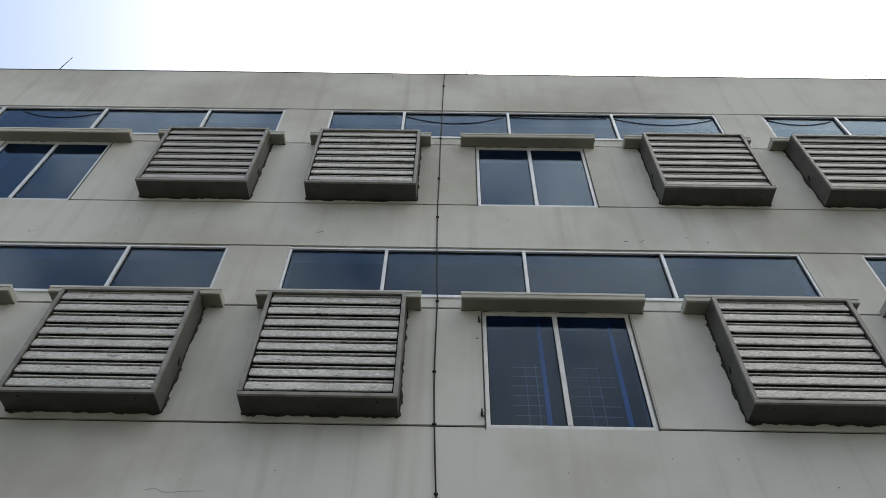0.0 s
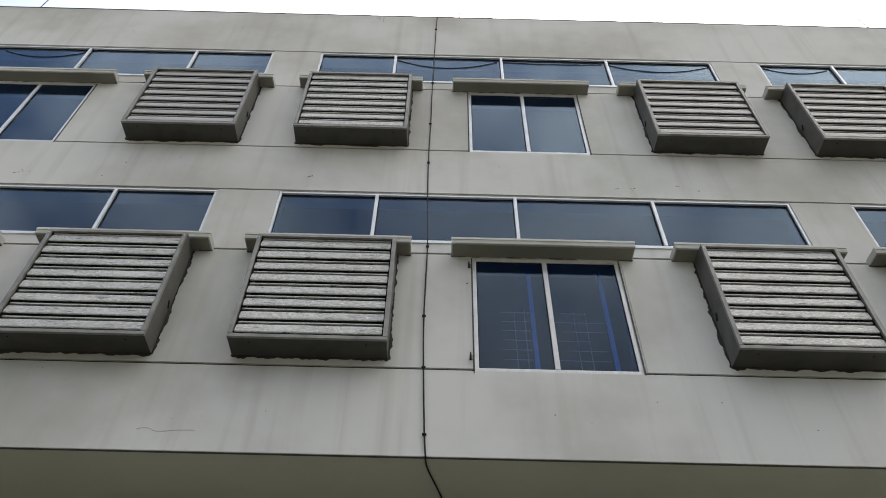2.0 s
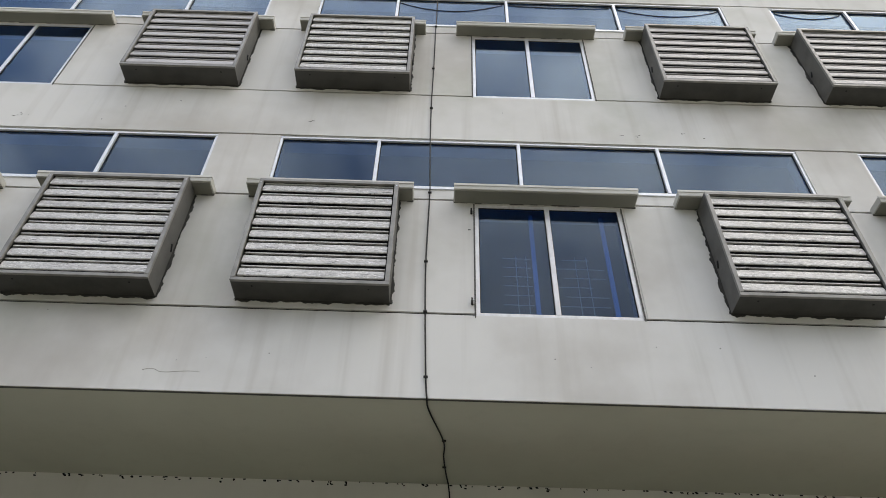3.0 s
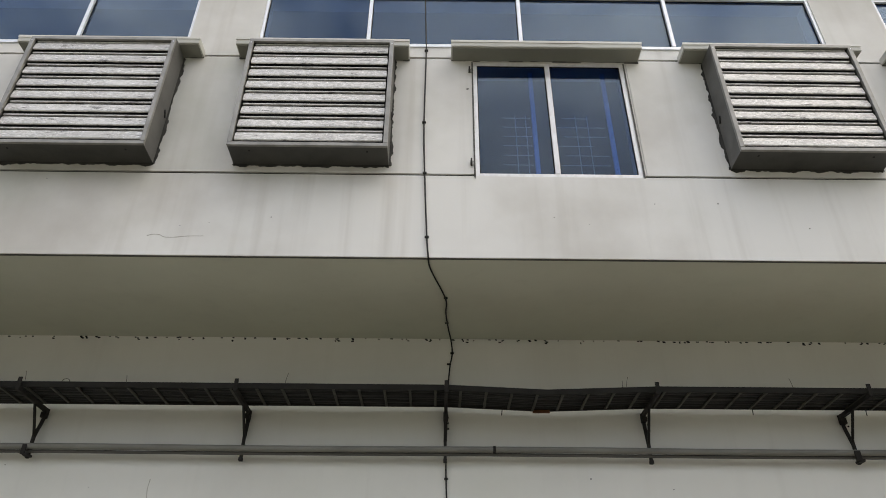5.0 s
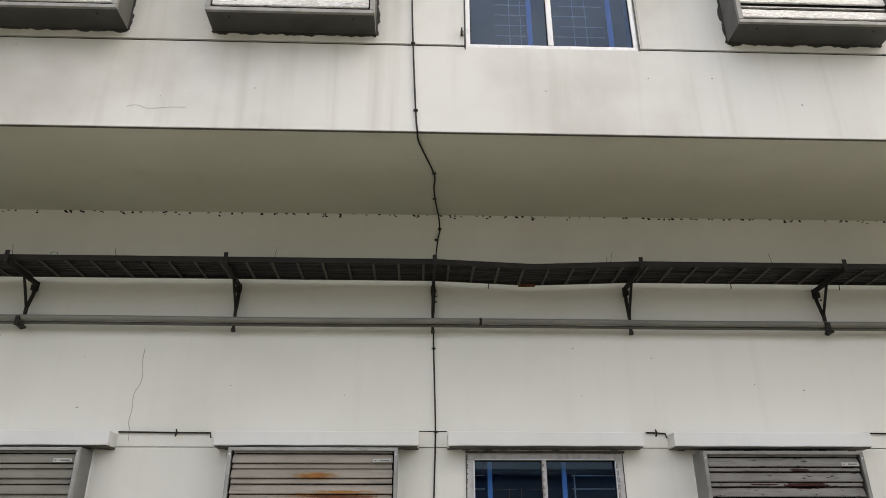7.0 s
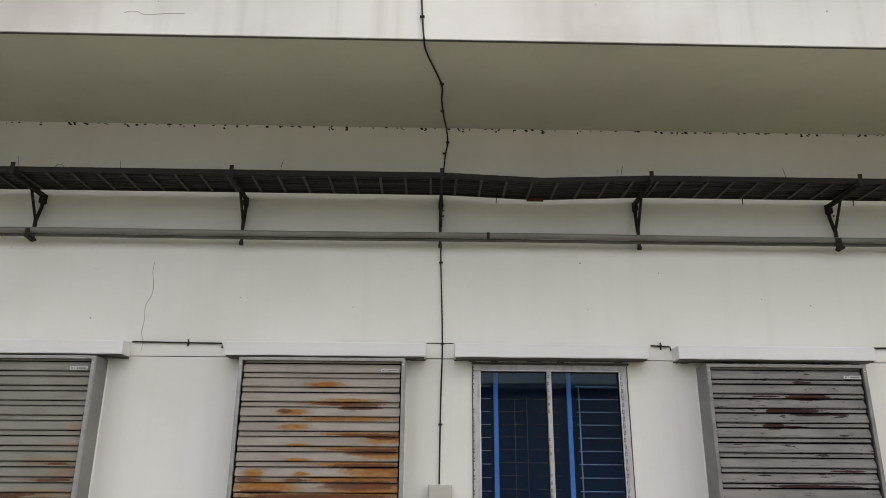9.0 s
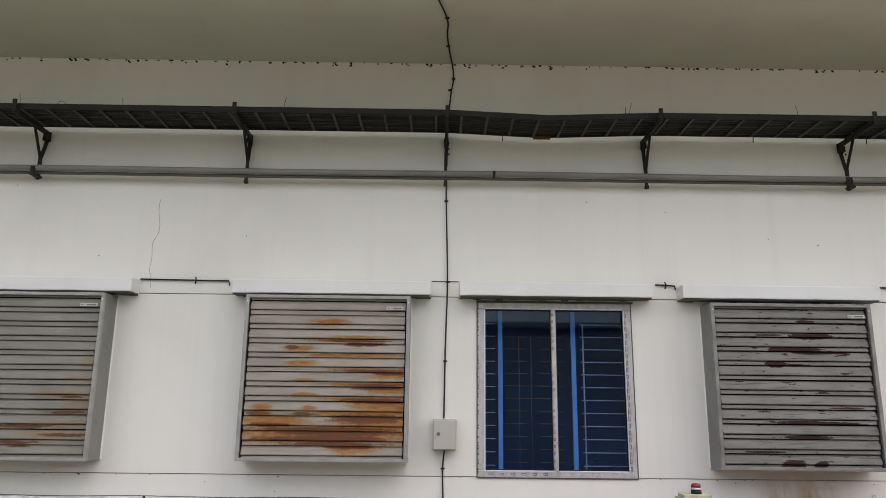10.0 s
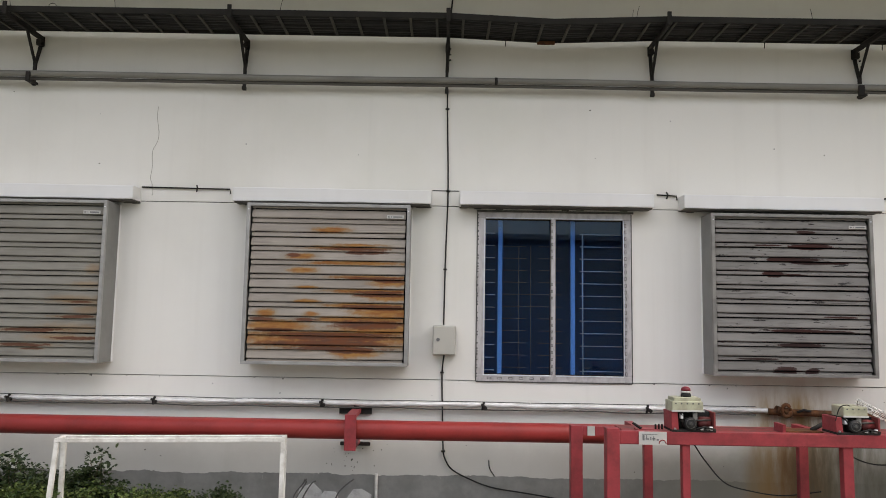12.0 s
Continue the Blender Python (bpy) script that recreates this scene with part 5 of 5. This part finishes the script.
    if beacon:
        z, c0, c1 = top + 0.0835, 0.108, 0.06
        part("lamp_base", tube(bmesh.new(), [(c0, c1, z), (c0, c1, z + 0.018), (c0, c1, z + 0.019), (c0, c1, z + 0.024)], [0.030, 0.030, 0.027, 0.027], 16), M_DARK, m)
        part("lamp_ring", tube(bmesh.new(), [(c0, c1, z + 0.024), (c0, c1, z + 0.036)], 0.029, 16), M_LABEL, m)
        part("lamp", tube(bmesh.new(), [(c0, c1, z + 0.036), (c0, c1, z + 0.050), (c0, c1, z + 0.059), (c0, c1, z + 0.062)], [0.029, 0.027, 0.017, 0.004], 16), M_BEACON, m, "dull red lamp lens")
    return m


machine(1.547, -1.33, True, 0.116, True, 0.004)
machine(2.518, -1.33, False, 0.100, False, 0.046)
tb = thing("scrap_bracket", (2.28, -1.15, 0.854), "dirty steel bracket lying on the bench", "bracket")
part("plate", boxes((0.02, 0.25, -0.02, 0.10, 0.0, 0.012), bevel=0.003), M_RUST, tb)
part("angle", boxes((0.0, 0.02, -0.02, 0.10, 0.0, 0.05), bevel=0.003), M_RED_WORN, tb)
part("pin", tube(bmesh.new(), [(0.2, 0.03, 0.012), (0.27, 0.03, 0.05)], 0.014, 8), M_STEEL, tb)
tb = thing("tool_holder", (1.38, -1.20, 0.854), "small red angle with bolts on the bench", "bracket")
part("plate", boxes((0.0, 0.17, 0.0, 0.08, 0.0, 0.01), bevel=0.002), M_RED_WORN, tb)
part("arm", tube(bmesh.new(), [(-0.02, 0.03, 0.045), (0.03, 0.02, 0.012)], 0.008, 5), M_STEEL, tb)
for k in range(3):
    part("bolt", tube(bmesh.new(), [(0.12 + 0.02 * k, 0.03, 0.01), (0.12 + 0.02 * k, 0.03, 0.04)], 0.006, 6), M_STEEL, tb)
tb = thing("cage_roll", (2.690, -1.28, 1.033), "tilted bundle of pale wire mesh on the machine", "mesh bundle")
for k in range(8):
    a = k * math.pi / 4
    part("wire", tube(bmesh.new(), [(-0.01, 0.026 * math.cos(a), 0.026 * math.sin(a) + 0.022), (0.225, 0.026 * math.cos(a), 0.026 * math.sin(a) - 0.095)], 0.0026, 5), M_WHITE_STEEL, tb)
for k in range(7):
    part("hoop", tube(bmesh.new(), [(0.005 + 0.034 * k, 0.027 * math.cos(a), 0.027 * math.sin(a) + 0.015 - 0.0169 * k) for a in np.linspace(0, 2 * math.pi, 11)], 0.002, 4), M_CASE_FRONT, tb)

for pts in ([(1.66, -1.28, 0.785), (1.67, -1.2, 0.6), (1.665, -1.1, 0.2), (1.66, -1.1, 0.01)], [(1.69, -1.29, 0.80), (1.83, -1.1, 0.66), (2.10, -0.7, 0.45), (2.36, -0.45, 0.345), (2.60, -0.45, 0.315), (2.80, -0.6, 0.38)],
            [(2.63, -1.29, 0.79), (2.75, -1.1, 0.70), (2.98, -1.0, 0.64), (3.3, -1.0, 0.68)], [(0.555, -0.012, 0.44), (0.562, -0.015, 0.38), (0.60, -0.012, 0.32)]):
    tagged(new("loose_cable", mesh_of("loose_cable", tube(bmesh.new(), curve_pts(pts), 0.0045, 6), M_BLACK)), "loose black cable hanging by the wall", "cable", "loose cables")

tagged(new("thin_pipe", mesh_of("thin_pipe", tube(bmesh.new(), [(-0.305, -0.03, 0.0), (-0.305, -0.03, 0.33)], 0.012, 10), M_WHITE_STEEL)), "short pale pipe standing against the wall foot", "pipe")


# ---------------------------------------------------------------- wall damage, rubble, weeds
def crack(pts, r=0.0026):
    tagged(new("crack", mesh_of("crack", tube(bmesh.new(), curve_pts(pts, 3), r, 4), M_CRACK)), "fine grey crack or drip mark on the painted wall", "crack", "wall cracks", "structure")


crack([(-2.150, 0.0, 3.19), (-2.155, 0, 3.10), (-2.135, 0, 2.98), (-2.142, 0, 2.90), (-2.178, 0, 2.82), (-2.172, 0, 2.70), (-2.182, 0, 2.60), (-2.165, 0, 2.55), (-2.16, 0, 2.46)])
crack([(-2.06, YU, 4.612), (-2.02, YU, 4.625), (-1.97, YU, 4.622), (-1.93, YU, 4.602), (-1.86, YU, 4.60), (-1.76, YU, 4.612), (-1.64, YU, 4.614)])
# short drip stains below the parapet edge, drawn with the crack tubes
for x, a, b in ((-0.86, 11.73, 11.60), (-0.80, 11.73, 11.53), (-0.90, 11.70, 11.63)):
    crack([(x, YU, a), (x + 0.004, YU, (a + b) / 2), (x, YU, b)], 0.004)
rnd = random.Random(12)
chips = bmesh.new()
for i in range(105):
    x = -4.7 + 0.09 * i + rnd.uniform(-0.05, 0.05)
    for k in range(rnd.choice((0, 1, 1, 1, 2, 3))):
        a, b = rnd.uniform(0.004, 0.012), rnd.uniform(0.005, 0.011)
        xx, z = x + rnd.uniform(-0.03, 0.03), ZS - 0.004 - (rnd.uniform(0.0, 0.008) if k == 0 else rnd.uniform(0.004, 0.03))
        box(chips, xx - a, xx + a, -0.005, 0.002, z - b, z)
        if rnd.random() < 0.5:
            box(chips, xx - a * 0.4, xx + a * 1.5, -0.004, 0.002, z - b * 1.7, z - b * 0.6)
tagged(solid("mortar_chips", chips, M_DARK, "dark chipped spots along the corner of wall and soffit", "chips"), kind="stuff")
spots = bmesh.new()
for i in range(70):
    up = rnd.random() < 0.45
    x = rnd.uniform(-4.5, 5)
    z = rnd.choice((rnd.uniform(4.7, 5.15), rnd.uniform(7.6, 8.2), rnd.uniform(10.7, 11.5))) if up else rnd.choice((rnd.uniform(2.6, 3.3), rnd.uniform(0.35, 0.6), rnd.uniform(0.9, 1.1)))
    y = YU if up else 0.0
    a = rnd.uniform(0.0018, 0.0045)
    box(spots, x - a, x + a * rnd.uniform(0.6, 2), y - 0.003, y + 0.002, z - a * rnd.uniform(0.5, 1.2), z + a)
for i in range(26):
    x, z = rnd.gauss(-0.50, 0.12), rnd.uniform(0.34, 0.56)
    a = rnd.uniform(0.0015, 0.004)
    box(spots, x - a * rnd.uniform(0.8, 1.6), x + a, -0.003, 0.002, z - a * rnd.choice((1, 1, 1, 1.5, 1.5, 2, 2, 5)), z + a)
for x, z in ((1.934, 7.641), (2.58, 7.713), (2.788, 7.646), (-4.34, 7.689), (-4.28, 7.70), (-1.285, 7.72), (-1.27, 7.735), (0.358, 6.195), (2.1, 7.66)):
    for k in range(3):
        a = rnd.uniform(0.003, 0.011)
        xx, zz = x + rnd.gauss(0, 0.016), z + rnd.gauss(0, 0.010)
        box(spots, xx - a, xx + a, YU - 0.003, YU + 0.002, zz - rnd.uniform(0.002, 0.005), zz)
for x in (-2.81, -2.76, -2.56, -2.25, -1.98, -1.26, -0.9, 0.30, 1.83, 2.28, 2.42, 2.55):
    for k in range(rnd.choice((1, 1, 2))):
        a = rnd.uniform(0.002, 0.008)
        xx = x + rnd.gauss(0, 0.03)
        box(spots, xx - a, xx + a * rnd.uniform(0.3, 1), -0.004, 0.002, 1.037 - rnd.uniform(0.002, 0.010), 1.038)
tagged(solid("wall_spots", spots, M_SEAL, "small dark nail holes and knocks in the paint", "spots"), kind="stuff")


def shard(x, y, z, w, h, t, tilt, turn, seed):
    rnd = random.Random(seed)
    bm = bmesh.new()
    ring = [(w * 0.5 * math.cos(a) * rnd.uniform(0.7, 1.1), h * 0.5 * math.sin(a) * rnd.uniform(0.7, 1.1)) for a in np.linspace(0, 2 * math.pi, 8)[:-1]]
    f = [bm.verts.new((p, -t / 2, q)) for p, q in ring]
    g = [bm.verts.new((p * 0.96, t / 2, q * 0.96)) for p, q in ring]
    bm.faces.new(f)
    bm.faces.new(g[::-1])
    for k in range(7):
        bm.faces.new((f[k], g[k], g[(k + 1) % 7], f[(k + 1) % 7]))
    ob = tagged(new("cement_shard", mesh_of("cement_shard", bm, M_CEMENT)), "broken slab of cement leaning on the wall foot", "rubble", "cement shards")
    ob.matrix_world = pose(x, y, z, tilt, turn, 0)


for i, (x, y, z, w, h, tl, tu) in enumerate(((-0.80, -0.10, 0.14, 0.22, 0.30, -18, 20), (-0.64, -0.13, 0.12, 0.20, 0.24, -22, -15), (-0.90, -0.16, 0.08, 0.16, 0.17, -30, 8), (-0.44, -0.10, 0.13, 0.24, 0.28, -16, 32),
                                            (-0.70, -0.20, 0.06, 0.18, 0.12, -40, 0))):
    shard(x, y, z, w, h, 0.03, tl, tu, i)


def weed(x, y, height, spread, leaves, seed, big=1.0, leaf=M_LEAF):
    """A wild shrub: several bent stems, each with many small leaves."""
    rnd = random.Random(seed)
    b = thing("weed_shrub", (x, y, 0), "leafy green weed growing at the wall foot", "shrub", "weeds")
    st, lf = bmesh.new(), bmesh.new()
    n = 9
    for s in range(n):
        a, r = rnd.uniform(0, 2 * math.pi), spread * rnd.uniform(0.3, 1.0)
        h = height * rnd.uniform(0.55, 1.0)
        top = Vector((r * math.cos(a), r * 0.7 * math.sin(a), h))
        mid = Vector((top.x * 0.35 + rnd.uniform(-0.03, 0.03), top.y * 0.35, h * 0.55))
        pts = curve_pts([(0.15 * top.x, 0.15 * top.y, 0), mid, top], 5)
        tube(st, pts, [0.005 * (1 - 0.7 * k / len(pts)) for k in range(len(pts))], 4)
        for k in range(leaves):
            t = rnd.uniform(0.12, 1.0) ** 0.8
            p = pts[min(len(pts) - 1, int(t * len(pts)))] + Vector((rnd.gauss(0, 0.035), rnd.gauss(0, 0.035), rnd.gauss(0, 0.02)))
            ln, wd = big * rnd.uniform(0.016, 0.036), big * rnd.uniform(0.006, 0.012)
            m = Euler((rnd.uniform(-0.9, 0.9), rnd.uniform(-0.9, 0.9), rnd.uniform(0, 6.3))).to_matrix()
            q = [lf.verts.new(p + m @ Vector(c)) for c in ((0, 0, 0), (wd * 0.8, ln * 0.25, 0.003), (wd, ln * 0.5, 0.004), (0, ln, -0.004), (-wd, ln * 0.5, 0.004), (-wd * 0.8, ln * 0.25, 0.003), (0, ln * 0.45, -0.002))]
            for i, j in ((0, 1), (1, 2), (2, 3), (3, 4), (4, 5), (5, 0)):
                lf.faces.new((q[i], q[j], q[6]))
    part("stems", st, M_STEM, b)
    part("leaves", lf, leaf, b)["kind"] = "stuff"


for i, (x, y, h, s) in enumerate(((-2.86, -0.45, 0.54, 0.16), (-2.55, -0.5, 0.38, 0.26), (-2.27, -0.42, 0.55, 0.17), (-2.05, -0.55, 0.32, 0.28), (-1.80, -0.5, 0.27, 0.26), (-1.62, -0.4, 0.26, 0.2),
                                  (-1.38, -0.35, 0.27, 0.12), (-2.75, -0.75, 0.36, 0.3), (-2.35, -0.75, 0.34, 0.3), (-1.95, -0.72, 0.32, 0.3), (-3.2, -0.6, 0.40, 0.3), (-1.65, -0.65, 0.27, 0.25), (-2.6, -0.62, 0.33, 0.35), (-2.15, -0.65, 0.30, 0.35), (-1.75, -0.6, 0.28, 0.3), (-2.95, -0.68, 0.34, 0.35), (-3.05, -0.5, 0.47, 0.25), (-2.7, -0.4, 0.42, 0.25), (-2.45, -0.42, 0.42, 0.22), (-3.25, -0.42, 0.45, 0.3), (-2.2, -0.5, 0.36, 0.25))):
    if h > 0.44:
        weed(x, y, h + 0.03, s, 55, 40 + i, 1.45)
    else:
        weed(x, y, h, s, 250, 40 + i, 1.0, M_LEAF_FRESH if y < -0.55 else M_LEAF)


# dry stalks leaning among the rubble
for pts in (((-0.892, -0.22, 0.196), (-0.838, -0.22, 0.275), (-0.802, -0.22, 0.322)), ((-0.826, -0.22, 0.185), (-0.768, -0.22, 0.285), (-0.735, -0.22, 0.31)), ((-0.58, -0.22, 0.196), (-0.525, -0.22, 0.271), (-0.451, -0.22, 0.328)), ((-0.873, -0.22, 0.184), (-0.807, -0.22, 0.294), (-0.823, -0.22, 0.316))):
    foot = (2 * pts[0][0] - pts[1][0], -0.24, 0.0)
    tagged(new("dry_stalk", mesh_of("dry_stalk", tube(bmesh.new(), curve_pts([foot] + list(pts)), 0.0055, 6), M_SEAL)), "dark dry stalk leaning on the wall foot", "stalk", "dry stalks")
